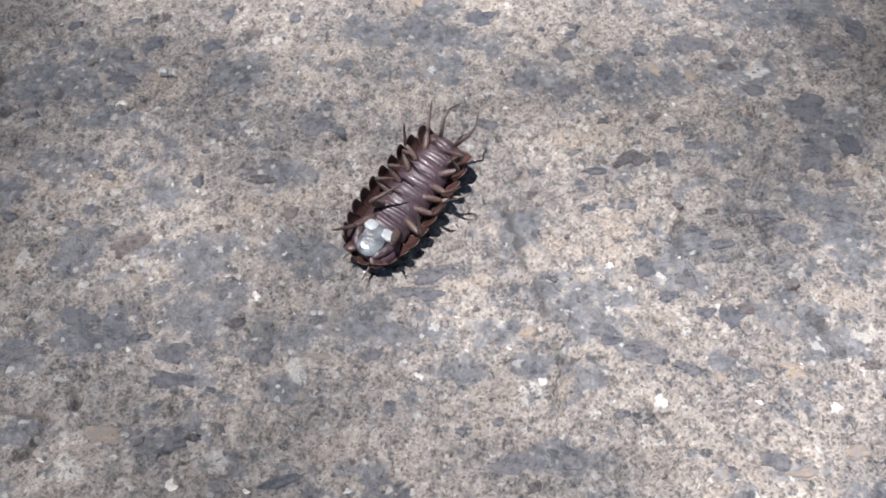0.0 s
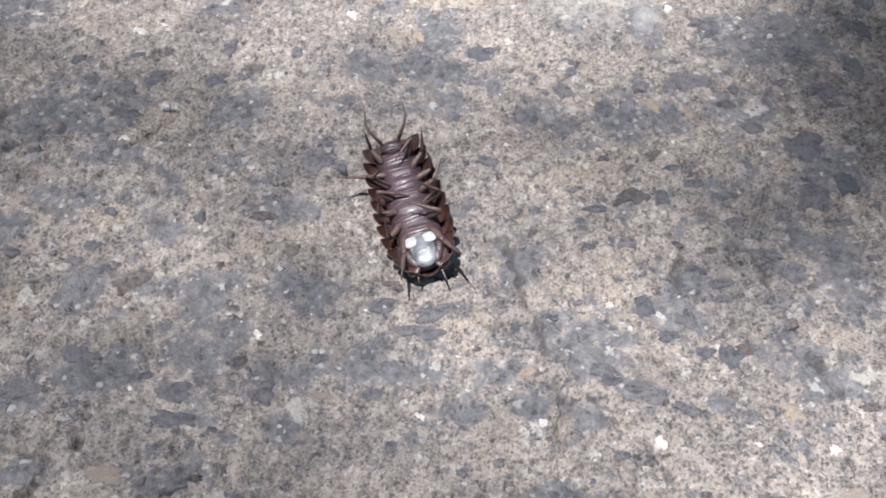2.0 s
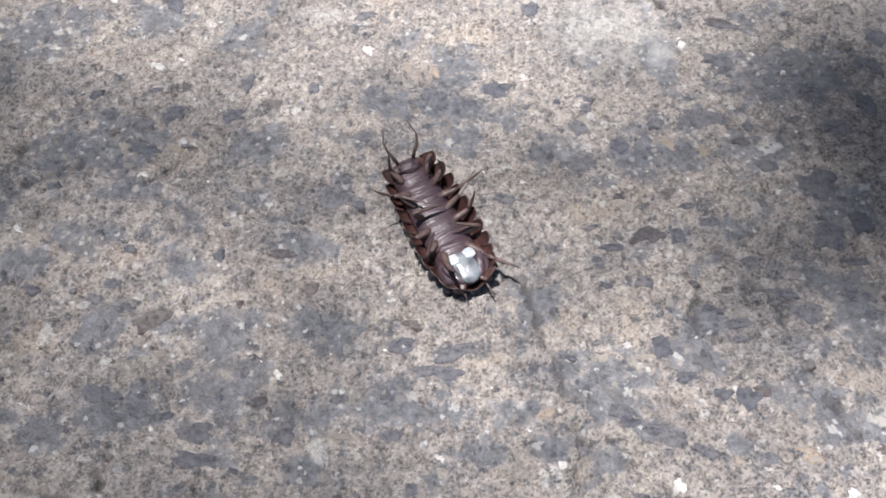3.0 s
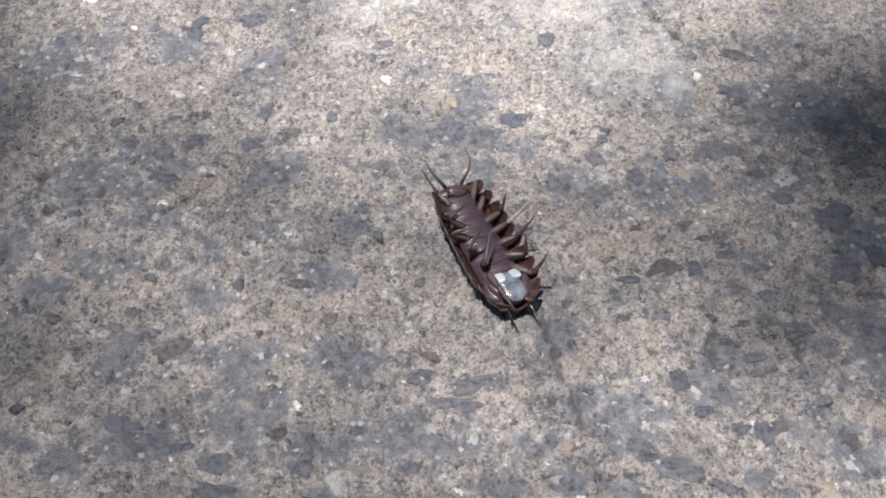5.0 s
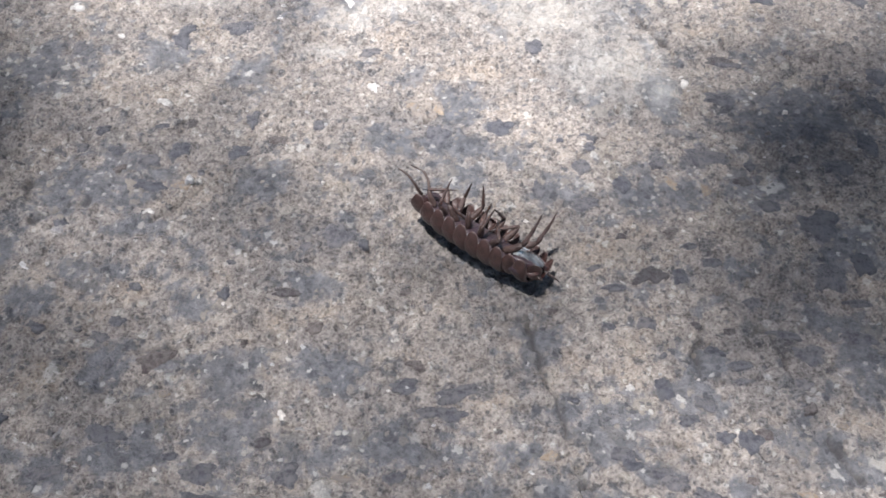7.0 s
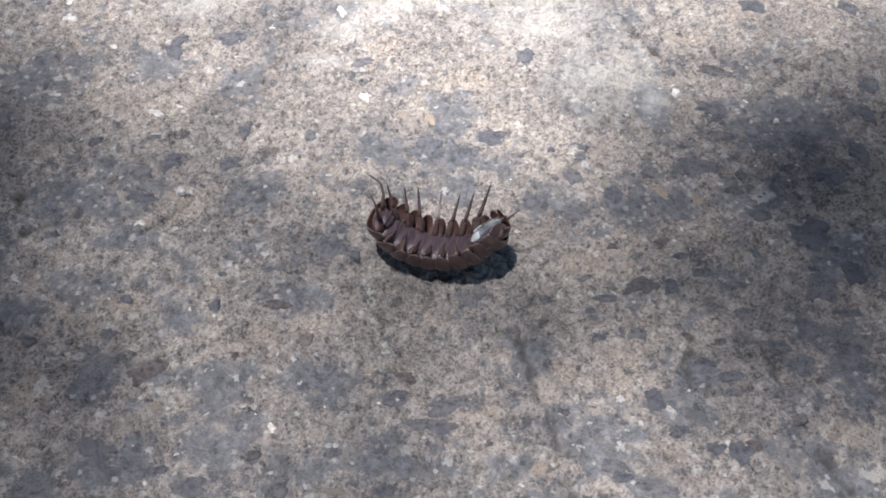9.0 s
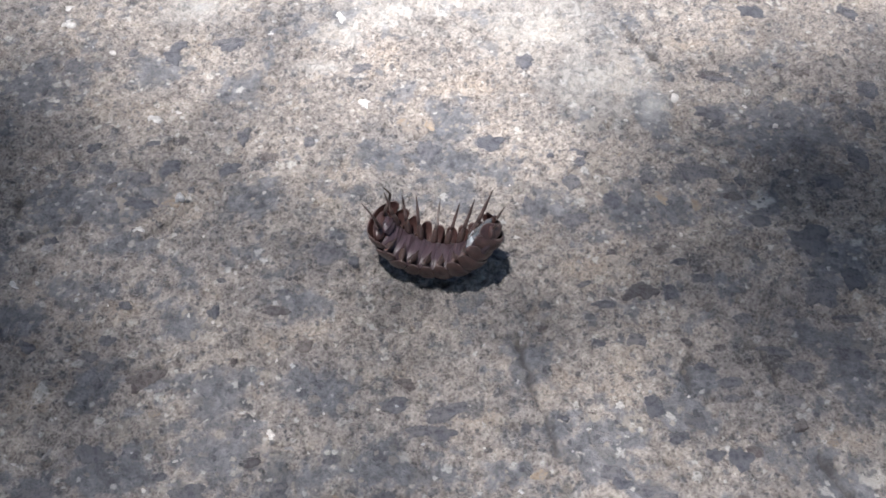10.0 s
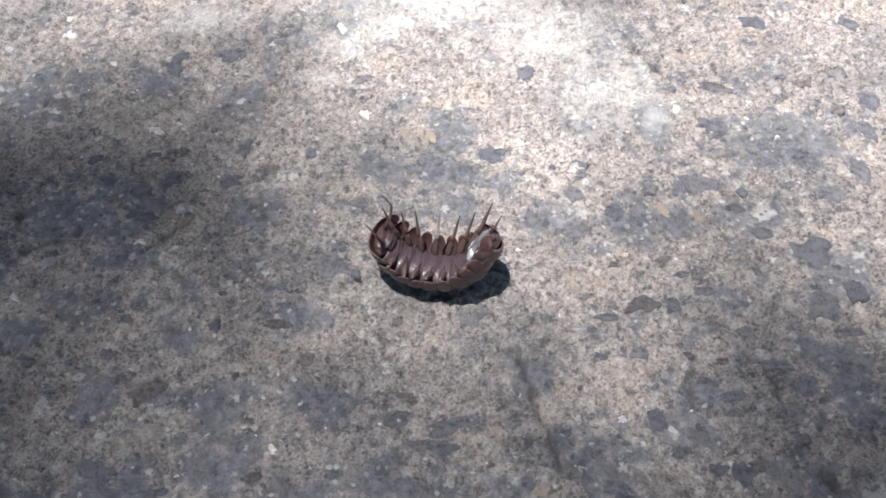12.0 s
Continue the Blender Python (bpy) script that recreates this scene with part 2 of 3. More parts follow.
    high = at(0, 1) * (1 - fade(p)) + at(1, 1) * fade(p)
    return np.clip(0.5 + 0.85 * (low * (1 - fade(r)) + high * fade(r)), 0, 1)


def layered(x, y, size, seed, layers=4):
    total, weight = 0, 0
    for k in range(layers):
        w = 0.6 ** k
        total, weight = total + w * noise_field(x, y, size / 2 ** k, seed + k), weight + w
    return total / weight


# flush blue-grey stones (GREY), dark, brown, white and tan stones in the slab, and warm stains;
# some white ones are painted glints: x, y, half width, half depth in millimetres
GREY_NEAR = [
    (-3.0, 19.7, 2.6, 0.8), (10.4, 20.3, 3.4, 1.4), (-16.8, 21.9, 1.9, 1.1), (-26.1, 22.9, 2.1, 1.2), (-8.7, 25.6, 1.6, 1.2), (12.5, 26.1, 1.6, 1.5),
    (3.8, 26.9, 2.4, 0.8), (8.6, 27.1, 1.6, 1.2), (3.1, 27.2, 2.4, 1.3), (22.4, 27.3, 1.2, 0.9), (29.9, 28.1, 2.0, 1.1), (-27.4, 28.6, 2.4, 1.5),
    (16.5, 28.6, 2.4, 1.1), (31.3, 29.0, 2.0, 1.8), (-10.0, 29.1, 2.0, 1.8), (13.2, 29.9, 2.5, 1.6), (6.0, 29.9, 2.1, 1.2), (-22.8, 30.0, 4.5, 2.2),
    (-3.1, 30.4, 7.0, 1.8),
]
GREY_MID = [
    (-6.4, 30.4, 2.9, 1.2), (26.9, 30.6, 2.1, 1.7), (29.4, 30.6, 2.3, 1.7), (-15.7, 31.8, 5.0, 3.0), (13.1, 32.7, 3.6, 2.1), (10.4, 33.8, 1.6, 1.8),
    (20.0, 35.0, 2.8, 2.7), (-15.5, 37.0, 3.9, 2.5), (-7.7, 37.0, 3.5, 2.0), (-25.2, 37.5, 2.2, 2.0), (21.4, 37.5, 1.4, 2.3), (33.5, 38.0, 2.6, 2.8),
    (8.2, 39.3, 2.5, 2.6), (32.1, 41.1, 3.2, 1.7), (-20.0, 43.3, 2.8, 2.0), (-33.0, 43.9, 2.3, 1.7), (-10.0, 45.0, 2.8, 2.0), (-29.0, 46.7, 3.3, 1.4),
    (-36.3, 49.1, 1.9, 2.4),
]
GREY_FAR = [
    (34.8, 49.1, 3.9, 3.0), (-26.2, 51.5, 2.7, 1.6), (18.3, 54.8, 2.5, 2.8), (21.8, 54.8, 3.0, 1.7), (-33.4, 55.1, 3.0, 3.0), (10.8, 55.4, 2.5, 2.1),
    (28.9, 55.4, 3.8, 2.4), (-29.1, 56.1, 6.6, 3.4), (-15.2, 56.6, 3.0, 2.4), (3.0, 56.8, 2.5, 2.4), (1.3, 60.6, 2.6, 3.0), (-5.0, 61.5, 3.1, 2.0),
    (33.5, 64.6, 7.5, 3.8), (2.4, 66.1, 2.7, 3.5), (15.5, 66.1, 1.6, 2.2), (22.0, 66.9, 2.2, 3.1), (-18.2, 70.9, 2.8, 2.5), (-38.5, 71.7, 5.0, 4.1),
    (-27.0, 73.4, 3.4, 2.5),
]
DARK_NEAR = [
    (-8.2, 19.0, 1.5, 0.5), (24.2, 19.9, 1.1, 0.9), (6.7, 20.0, 1.5, 0.8), (3.6, 22.4, 0.5, 0.4), (6.1, 23.0, 0.5, 0.4), (14.5, 23.5, 0.6, 0.5),
    (-13.8, 25.7, 0.4, 0.3), (-16.7, 26.6, 1.8, 0.8), (19.5, 26.9, 1.0, 0.6), (17.2, 27.8, 1.0, 0.7), (17.7, 28.0, 0.7, 0.5), (-3.0, 28.3, 0.8, 0.5),
    (-2.5, 28.4, 0.6, 0.5), (-10.6, 28.5, 1.1, 1.0), (-16.9, 28.6, 1.5, 0.9), (16.3, 28.6, 1.0, 0.6), (-27.9, 28.7, 1.6, 0.7), (14.4, 29.2, 0.8, 0.6),
    (13.8, 30.1, 1.2, 0.6), (23.3, 31.0, 1.0, 1.1), (-6.7, 31.3, 0.8, 0.5), (21.5, 31.3, 0.8, 0.6), (-24.4, 31.8, 1.6, 0.8),
]
DARK_MID = [
    (19.0, 32.7, 0.9, 0.6), (1.3, 33.3, 1.3, 0.7), (-0.2, 33.5, 1.1, 0.6), (20.5, 34.0, 0.9, 0.8), (1.7, 35.0, 1.8, 0.9), (17.5, 35.4, 0.9, 1.0),
    (-2.2, 35.6, 1.2, 0.8), (28.4, 35.8, 0.8, 0.6), (23.7, 36.1, 0.8, 0.4), (23.9, 37.5, 1.1, 0.6), (29.4, 38.5, 1.4, 1.0), (33.6, 40.0, 1.5, 0.9),
    (28.1, 40.3, 1.3, 0.5), (14.0, 41.1, 0.6, 0.5), (17.0, 41.4, 1.0, 0.6), (-25.4, 41.7, 0.8, 0.6), (34.7, 43.3, 1.2, 0.5), (26.0, 43.3, 0.8, 0.7),
    (29.9, 43.9, 0.6, 0.5), (-17.1, 44.2, 0.6, 0.7), (15.0, 44.9, 1.0, 0.5), (32.9, 46.0, 1.6, 1.4), (20.4, 46.1, 0.8, 0.8),
]
DARK_FAR = [
    (23.2, 47.3, 1.1, 0.5), (35.8, 47.3, 1.2, 1.1), (21.8, 49.1, 0.7, 0.5), (-6.0, 49.4, 0.6, 0.5), (6.3, 50.0, 1.1, 0.7), (-8.3, 50.2, 1.5, 1.5),
    (33.2, 51.3, 2.0, 1.9), (29.5, 53.5, 1.1, 0.9), (13.2, 53.8, 1.3, 1.0), (9.3, 55.4, 0.7, 1.2), (-25.5, 56.0, 1.5, 0.9), (16.9, 56.1, 0.9, 1.3),
    (36.7, 58.1, 1.5, 1.2), (13.4, 58.1, 0.9, 1.2), (28.7, 58.3, 0.6, 0.8), (-26.0, 59.0, 1.1, 1.0), (24.5, 59.2, 2.3, 1.4), (-23.4, 60.1, 1.0, 1.4),
    (-18.0, 60.1, 0.9, 1.2), (-29.1, 60.1, 0.9, 0.6), (-32.3, 60.6, 0.6, 0.8), (40.0, 61.0, 1.0, 2.0), (0.3, 62.2, 1.2, 1.5),
]
DARK_FARTHEST = [
    (-31.0, 62.8, 0.7, 0.8), (6.1, 63.0, 1.4, 1.2), (-10.9, 63.5, 0.7, 0.7), (-17.1, 64.2, 0.7, 1.2), (42.0, 66.0, 0.8, 1.4), (27.4, 66.9, 1.6, 1.2),
    (43.2, 69.5, 1.0, 1.0), (43.3, 70.1, 1.4, 1.2), (28.9, 71.6, 1.6, 0.6), (-6.5, 73.5, 1.1, 0.8), (10.0, 74.2, 1.0, 0.9), (9.9, 74.4, 0.9, 1.2),
    (-35.7, 74.4, 0.8, 1.1), (-25.7, 75.8, 1.0, 1.7), (-29.7, 75.9, 0.6, 0.7), (-25.2, 77.1, 0.8, 1.0), (-19.8, 77.2, 1.3, 1.2), (-20.0, 77.5, 1.7, 1.1),
    (44.5, 81.8, 1.2, 1.1), (34.4, 81.9, 1.4, 1.5),
]
BROWN_STONES = [
    (24.5, 31.7, 0.7, 0.6), (-1.3, 37.5, 0.8, 0.5), (-21.6, 38.1, 1.7, 1.0), (23.6, 40.6, 0.6, 0.4), (-9.5, 40.9, 0.8, 0.7), (9.6, 42.5, 0.5, 0.5),
    (-12.1, 44.3, 1.4, 0.5), (-2.3, 44.3, 0.6, 0.4), (23.4, 44.4, 0.7, 0.5), (18.1, 46.2, 1.4, 1.0), (20.4, 50.6, 0.7, 0.6), (27.6, 56.4, 0.9, 0.7),
    (-14.5, 61.7, 0.9, 0.7), (-22.6, 63.5, 0.5, 0.7), (28.1, 72.1, 1.6, 0.7), (37.5, 72.6, 1.0, 0.8),
]
WHITE_NEAR = [
    (-3.9, 18.2, 0.3, 0.2), (-10.5, 18.3, 0.3, 0.2), (-15.5, 18.8, 0.6, 0.4), (-24.5, 20.7, 0.3, 0.2), (29.2, 23.7, 0.4, 0.4), (24.1, 24.0, 0.5, 0.5),
    (17.3, 24.4, 0.4, 0.6), (9.5, 25.7, 0.5, 0.7), (0.9, 26.5, 0.2, 0.3), (0.6, 26.7, 0.3, 0.3), (27.6, 27.1, 0.1, 0.1), (-0.3, 27.7, 0.2, 0.2),
    (7.1, 28.6, 0.2, 0.2), (-20.0, 29.0, 0.2, 0.2), (-20.1, 29.0, 0.2, 0.2), (-29.9, 31.0, 0.2, 0.1), (-18.1, 31.2, 0.2, 0.1), (11.1, 31.7, 0.1, 0.1),
]
WHITE_MID = [
    (4.6, 32.0, 0.1, 0.1), (0.1, 32.4, 0.2, 0.1), (-11.3, 33.2, 0.3, 0.4), (-27.6, 34.6, 0.1, 0.1), (-13.6, 34.9, 0.2, 0.2), (-7.5, 35.0, 0.1, 0.1),
    (15.0, 35.4, 0.3, 0.3), (17.4, 36.5, 0.1, 0.1), (-12.5, 37.6, 0.2, 0.2), (-10.2, 39.1, 0.2, 0.2), (-11.5, 39.6, 0.1, 0.2), (9.8, 39.7, 0.2, 0.2),
    (-17.0, 43.3, 0.2, 0.2), (-19.1, 43.9, 0.1, 0.2), (-34.3, 47.2, 0.6, 0.4), (-13.5, 49.5, 0.3, 0.2), (8.1, 51.9, 0.4, 0.3), (-24.9, 53.0, 0.4, 0.3),
]
WHITE_FAR = [
    (-21.8, 56.4, 0.3, 0.4), (-35.9, 60.5, 0.2, 0.2), (-40.8, 63.6, 0.2, 0.3), (33.3, 65.0, 0.2, 0.2), (-25.8, 66.3, 0.8, 0.6), (-23.9, 67.4, 0.5, 0.3),
    (30.9, 67.7, 0.3, 0.3), (-5.8, 68.5, 0.5, 1.0), (-35.9, 69.1, 0.3, 0.2), (24.3, 69.3, 0.6, 0.9), (-31.8, 76.1, 0.5, 0.3), (-34.1, 77.0, 0.2, 0.3),
    (-19.2, 77.2, 0.3, 0.4), (-15.9, 79.2, 0.6, 0.4), (-37.4, 80.8, 0.8, 0.8), (-9.0, 81.6, 0.5, 1.1), (-2.0, 82.7, 0.5, 0.9), (-38.0, 83.5, 0.8, 2.3),
]
TAN_STONES = [
    (25.9, 19.1, 1.5, 0.5), (29.9, 20.5, 1.1, 0.8), (-20.5, 22.4, 1.5, 1.0), (21.7, 26.2, 0.6, 0.6), (27.1, 26.3, 0.9, 0.7), (26.7, 26.9, 1.0, 0.4),
    (-6.3, 28.3, 1.1, 0.4), (8.5, 29.9, 0.9, 0.6), (30.5, 32.3, 0.6, 0.4), (-20.4, 35.1, 0.6, 0.4), (-30.3, 37.5, 0.6, 0.4), (24.1, 55.3, 0.7, 1.0),
    (-22.4, 56.0, 1.1, 0.7), (21.2, 56.2, 0.8, 1.1), (0.5, 65.5, 0.7, 1.0), (-2.0, 65.8, 0.8, 0.8),
]
WARM_STAINS = [
    (-6.3, 28.3, 2.4, 0.7), (31.4, 32.6, 2.1, 1.4), (4.1, 34.6, 2.6, 1.2), (-18.5, 36.3, 1.5, 1.1), (-30.2, 36.5, 2.6, 2.0), (9.9, 37.5, 2.6, 2.0),
    (-12.4, 41.2, 1.8, 1.3), (-31.8, 41.2, 2.3, 1.1), (-24.8, 44.5, 2.1, 1.6), (-31.7, 46.2, 2.8, 1.3), (14.6, 48.5, 3.8, 2.4), (-0.9, 65.4, 3.2, 1.7),
    (-16.5, 70.9, 2.8, 2.5), (4.7, 70.9, 3.4, 2.1), (26.3, 76.8, 2.6, 1.3),
]
GREY_STONES = GREY_NEAR + GREY_MID + GREY_FAR
DARK_STONES = DARK_NEAR + DARK_MID + DARK_FAR + DARK_FARTHEST
WHITE_STONES = WHITE_NEAR + WHITE_MID + WHITE_FAR
# smooth pale cement skins, widened and lightened to paint in the far sun patch
SUN_PATCH_SKINS = [(17.5, 72.0, 6.5, 6.0), (12.0, 80.0, 10.0, 7.0), (-4.0, 82.0, 7.0, 3.5), (-10.0, 73.5, 3.0, 1.5), (-24.0, 83.0, 6.0, 3.0), (22.0, 68.0, 2.0, 3.0), (0.0, 86.0, 16.0, 6.0), (-9.0, 79.0, 4.0, 2.5)]


# cracks and undercut edges of stones, as lines in millimetres
CRACKS = [
    [(20.8, 79.7), (22.3, 76.8), (23.6, 73.8), (24.3, 72.8)],
    [(7.5, 41.7), (8.2, 37.5), (9.2, 35.0), (9.8, 33.1), (10.1, 30.8)],
    [(10.1, 28.7), (11.1, 27.8), (11.4, 26.6)],
    [(21.0, 39.7), (20.5, 38.3), (20.6, 36.8)],
    [(26.1, 41.1), (26.8, 39.6), (27.6, 37.1)],
    [(-36.5, 56.6), (-35.8, 54.5)],
    [(-30.1, 54.4), (-32.0, 53.6), (-34.9, 51.8)],
    [(-24.4, 52.0), (-22.2, 54.1), (-20.9, 56.0)],
    [(10.6, 29.3), (11.2, 27.1), (10.4, 25.7), (10.4, 24.2)],
    [(-28.1, 24.6), (-25.5, 23.9), (-24.8, 23.1), (-25.4, 21.6), (-26.1, 20.8)],
    [(-23.3, 25.8), (-23.0, 24.4)],
    [(29.4, 31.3), (30.2, 29.4), (30.7, 28.2)],
    [(-23.2, 39.0), (-21.1, 39.2), (-19.6, 37.9)],
    [(31.7, 53.3), (33.6, 53.1), (34.8, 50.9)],
]


def crack_depth(x, y):
    """1 in the middle of a crack, 0 away from it."""
    wx, wy = x + 0.9 * (noise_field(x, y, 1.3, 5) - 0.5), y + 0.9 * (noise_field(x, y, 1.3, 6) - 0.5)
    out = np.zeros_like(x)
    for line in CRACKS:
        for (ax, ay), (bx, by) in zip(line, line[1:]):
            u = np.clip(((wx - ax) * (bx - ax) + (wy - ay) * (by - ay)) / ((bx - ax) ** 2 + (by - ay) ** 2), 0, 1)
            d = np.hypot(wx - ax - u * (bx - ax), wy - ay - u * (by - ay))
            out = np.maximum(out, np.clip(1.25 - d / 0.36, 0, 1))
    return out * (0.35 + 0.65 * noise_field(x, y, 1.6, 9))


def swell(x, y):
    """The slow rise and fall of the slab, in millimetres; flat where the woodlouse lies."""
    near = np.exp(-((x - 1.5) ** 2 + (y - 46) ** 2) / 90.0)
    return 0.9 * (layered(x, y, 14, 3) - 0.5) * (1 - 0.7 * near)


def relief(x, y, smooth=0.0):
    """Height of the slab, in millimetres; lower relief where smooth."""
    h = swell(x, y) + (1 - 0.6 * smooth) * (0.6 * (layered(x, y, 3.0, 11, 3) - 0.5) + 1.0 * (layered(x, y, 1.0, 23, 2) - 0.5))
    pits = np.clip(noise_field(x, y, 1.7, 31) - 0.74, 0, 1)
    return h - 2.2 * pits * (1 - 0.7 * smooth) - 0.7 * crack_depth(x, y)


def patches(x, y, rows, seed, edge=0.35, rough=1.5):
    wob = layered(x, y, 2.2, seed, 4) - 0.5
    out = np.zeros_like(x)
    for cx, cy, a, b in rows:
        d = np.sqrt(((x - cx) / a) ** 2 + ((y - cy) / b) ** 2) + rough * wob
        out = np.maximum(out, np.clip((1.1 - d) / edge, 0, 1))
    return out


def sockets(x, y, z, rows):
    """Sinks the slab under each stone, so that the stone sits in a hollow of its own."""
    for cx, cy, a, b in rows:
        i = slice(*np.searchsorted(x[:, 0], (cx - 1.6 * a, cx + 1.6 * a)))
        j = slice(*np.searchsorted(y[0], (cy - 1.6 * b, cy + 1.6 * b)))
        d = np.sqrt(((x[i, j] - cx) / a) ** 2 + ((y[i, j] - cy) / b) ** 2)
        m = np.clip((1.2 - d) / 0.3, 0, 1)
        z[i, j] = z[i, j] * (1 - m) + (stone_seat(cx, cy) - 0.05) * m


def stone_seat(x, y):
    return float(swell(np.array([x]), np.array([y]))[0])


def ground():
    step, reach = 0.24, [1.0]
    while reach[-1] < 3.0e5:
        reach.append(reach[-1] * 1.7)
    fx = np.arange(-54, 54.1, step)
    fy = np.arange(6, 94.1, step)
    grow = np.array(reach)
    xs = np.concatenate([fx[0] - grow[::-1], fx, fx[-1] + grow])
    ys = np.concatenate([fy[0] - grow[::-1], fy, fy[-1] + grow])
    x, y = np.meshgrid(xs, ys, indexing="ij")
    wide = layered(x, y, 9, 51, 5)
    small = layered(x, y, 2.6, 61, 4)
    loose = np.clip((wide * 0.4 + small * 0.6 - 0.52) / 0.12, 0, 1) * 0.66
    placed = patches(x, y, [(cx, cy, 1.2 * a, 1.25 * b) for cx, cy, a, b in GREY_STONES], 71, 0.8, 1.7) * (0.72 + 0.28 * np.clip((small - 0.36) / 0.16, 0, 1))
    warm = patches(x, y, WARM_STAINS, 77, 0.8, 1.6)
    grey = np.maximum(loose * (1 - warm), placed)
    dark = patches(x, y, DARK_STONES, 86, 0.55, 1.5) * (0.5 + 0.5 * np.clip((layered(x, y, 1.2, 87, 3) - 0.38) / 0.16, 0, 1))
    z = relief(x, y, np.maximum(grey, dark))
    sockets(x, y, z, DARK_STONES + BROWN_STONES + TAN_STONES)
    co = np.stack([x, y, z], -1).reshape(-1, 3) * MM
    nx, ny = len(xs), len(ys)
    idx = np.arange(nx * ny).reshape(nx, ny)
    quads = np.stack([idx[:-1, :-1], idx[1:, :-1], idx[1:, 1:], idx[:-1, 1:]], -1).reshape(-1, 4)
    me = bpy.data.meshes.new("ground")
    me.from_pydata(co.tolist(), [], quads.tolist())
    pale = patches(x, y, SUN_PATCH_SKINS, 81, 2.2) * 1.1
    rust = np.maximum(np.clip((layered(x, y, 6, 91, 4) - 0.56) / 0.12, 0, 1) * (1 - grey) * 0.6, warm * (1 - placed))
    for name, values in (("grey", grey), ("pale", pale), ("rust", rust), ("crack_shade", 0.8 * crack_depth(x, y)), ("dark", dark)):
        a = me.attributes.new(name, "FLOAT", "POINT")
        a.data.foreach_set("value", values.ravel().astype(np.float32))
    me.materials.append(CONCRETE)
    me.shade_smooth()
    ob = new("pavement", me)
    return tagged(ob, "weathered tan and blue-grey concrete slab with exposed aggregate", "pavement", kind="structure")


PAVEMENT = ground()

# ---- woodlouse ----
# lengths of head, seven trunk segments, pleon and telson
LENGTHS = (1.25, 1.25, 1.2, 1.2, 1.2, 1.2, 1.2, 1.15, 2.0, 0.9)
WIDTHS = (4.5, 5.0, 5.3, 5.4, 5.5, 5.6, 5.6, 5.5, 5.1, 4.0)
DEPTHS = (2.0, 2.4, 2.6, 2.65, 2.65, 2.65, 2.6, 2.5, 2.25, 1.7)


def chain(head_bend, tail_bend):
    """Poses (y, z, turn) of the ten segments, bent towards the belly by so many degrees at each joint before and behind the middle."""
    out, k = [None] * 10, 4
    out[k] = (0.0, 0.0, 0.0)
    for sign, order, b in ((1, range(3, -1, -1), radians(head_bend)), (-1, range(5, 10), radians(tail_bend))):
        y, z, a = sign * LENGTHS[k] / 2, -1.0, 0.0
        for i in order:
            a += sign * b
            c, s = math.cos(a), math.sin(a)
            yc, zc = y + sign * c * LENGTHS[i] / 2, z + sign * s * LENGTHS[i] / 2
            out[i] = (yc - s, zc + c, math.degrees(a))
            y, z = y + sign * c * LENGTHS[i], z + sign * s * LENGTHS[i]
    return out


def plate_mesh(i):
    """One curved back plate with rounded, outspread side lobes; the belly side is up."""
    w, d, length = WIDTHS[i] / 2, DEPTHS[i], LENGTHS[i]
    lobes = 2 if i == 8 else 1

    def surface(shrink):
        def f(u, v):
            side = 2 * u - 1
            lobe = max(0.0, abs(side) - 0.5) / 0.5
            edge = abs(2 * ((v * lobes) % 1.0 if v < 1 else 1.0) - 1)
            a = radians(90 * side * (1 - 0.22 * lobe * edge ** 3.2))
            y = (v - 0.5) * length * (1.25 - 0.32 * lobe ** 2) - 0.16 * lobe
            bulge = 0.93 + 0.09 * math.sin(math.pi * ((v * lobes) % 1.0 if v < 1 else 1.0)) ** 0.7
            taper = 1.0
            if i == 9:
                taper = 1 - 0.6 * (1 - v) ** 1.8
            if i == 8:
                taper = 1 - 0.2 * (1 - v) ** 2
            x = (w - 0.3 * shrink) * math.sin(a) * bulge * taper + math.copysign(0.12 * lobe ** 2, side)
            z = -(d - shrink) * math.cos(a) * bulge * (0.7 + 0.3 * taper) - 0.12 * (1 - lobe) * (1 - v)
            return (x, y, z)
        return f
    bm = bmesh.new()
    nu, nv = 44, 24 if i == 8 else 14
    solid(bm, surface(0.0), surface(0.2), nu, nv)
    me = mesh_of("plate", bm, SHELL)
    rim = []
    for _ in range(2):
        for a in range(nu + 1):
            for b in range(nv + 1):
                side = abs(2 * a / nu - 1)
                at_edge = side > 0.96 or (side > 0.35 and b in (0, nv)) or (i == 8 and side > 0.6 and b == nv // 2)
                rim.append(0.55 if at_edge else 0.0)
    me.attributes.new("rim", "FLOAT", "POINT").data.foreach_set("value", rim)
    return me


def belly_mesh(i):
    """The finely wrinkled under-plate between the legs."""
    w, length = WIDTHS[i] / 2 * 0.67, LENGTHS[i]
    rng = random.Random(40 + i)
    folds = [(rng.uniform(0, 6.3), rng.uniform(0.5, 1.0), rng.uniform(-1.2, 1.2)) for _ in range(3)]

    def top(u, v):
        side = 2 * u - 1
        ridge = 0.10 * math.sin(math.pi * v) ** 0.7
        for k, (phase, amount, lean) in enumerate(folds):
            ridge += 0.03 * amount * (0.55 + 0.45 * math.sin(3 * side + 2 * phase)) * math.sin(2 * math.pi * (2 + k) * v + phase + lean * side + 0.7 * math.sin(4 * side + phase))
        return (side * w, (v - 0.5) * length * 1.06 + 0.10 * side * side, -0.78 + ridge + 0.3 * (1 - side * side) - 0.6 * abs(side) ** 4)

    def under(u, v):
        x, y, z = top(u, v)
        return (x * 0.95, y, -1.45)
    bm = bmesh.new()
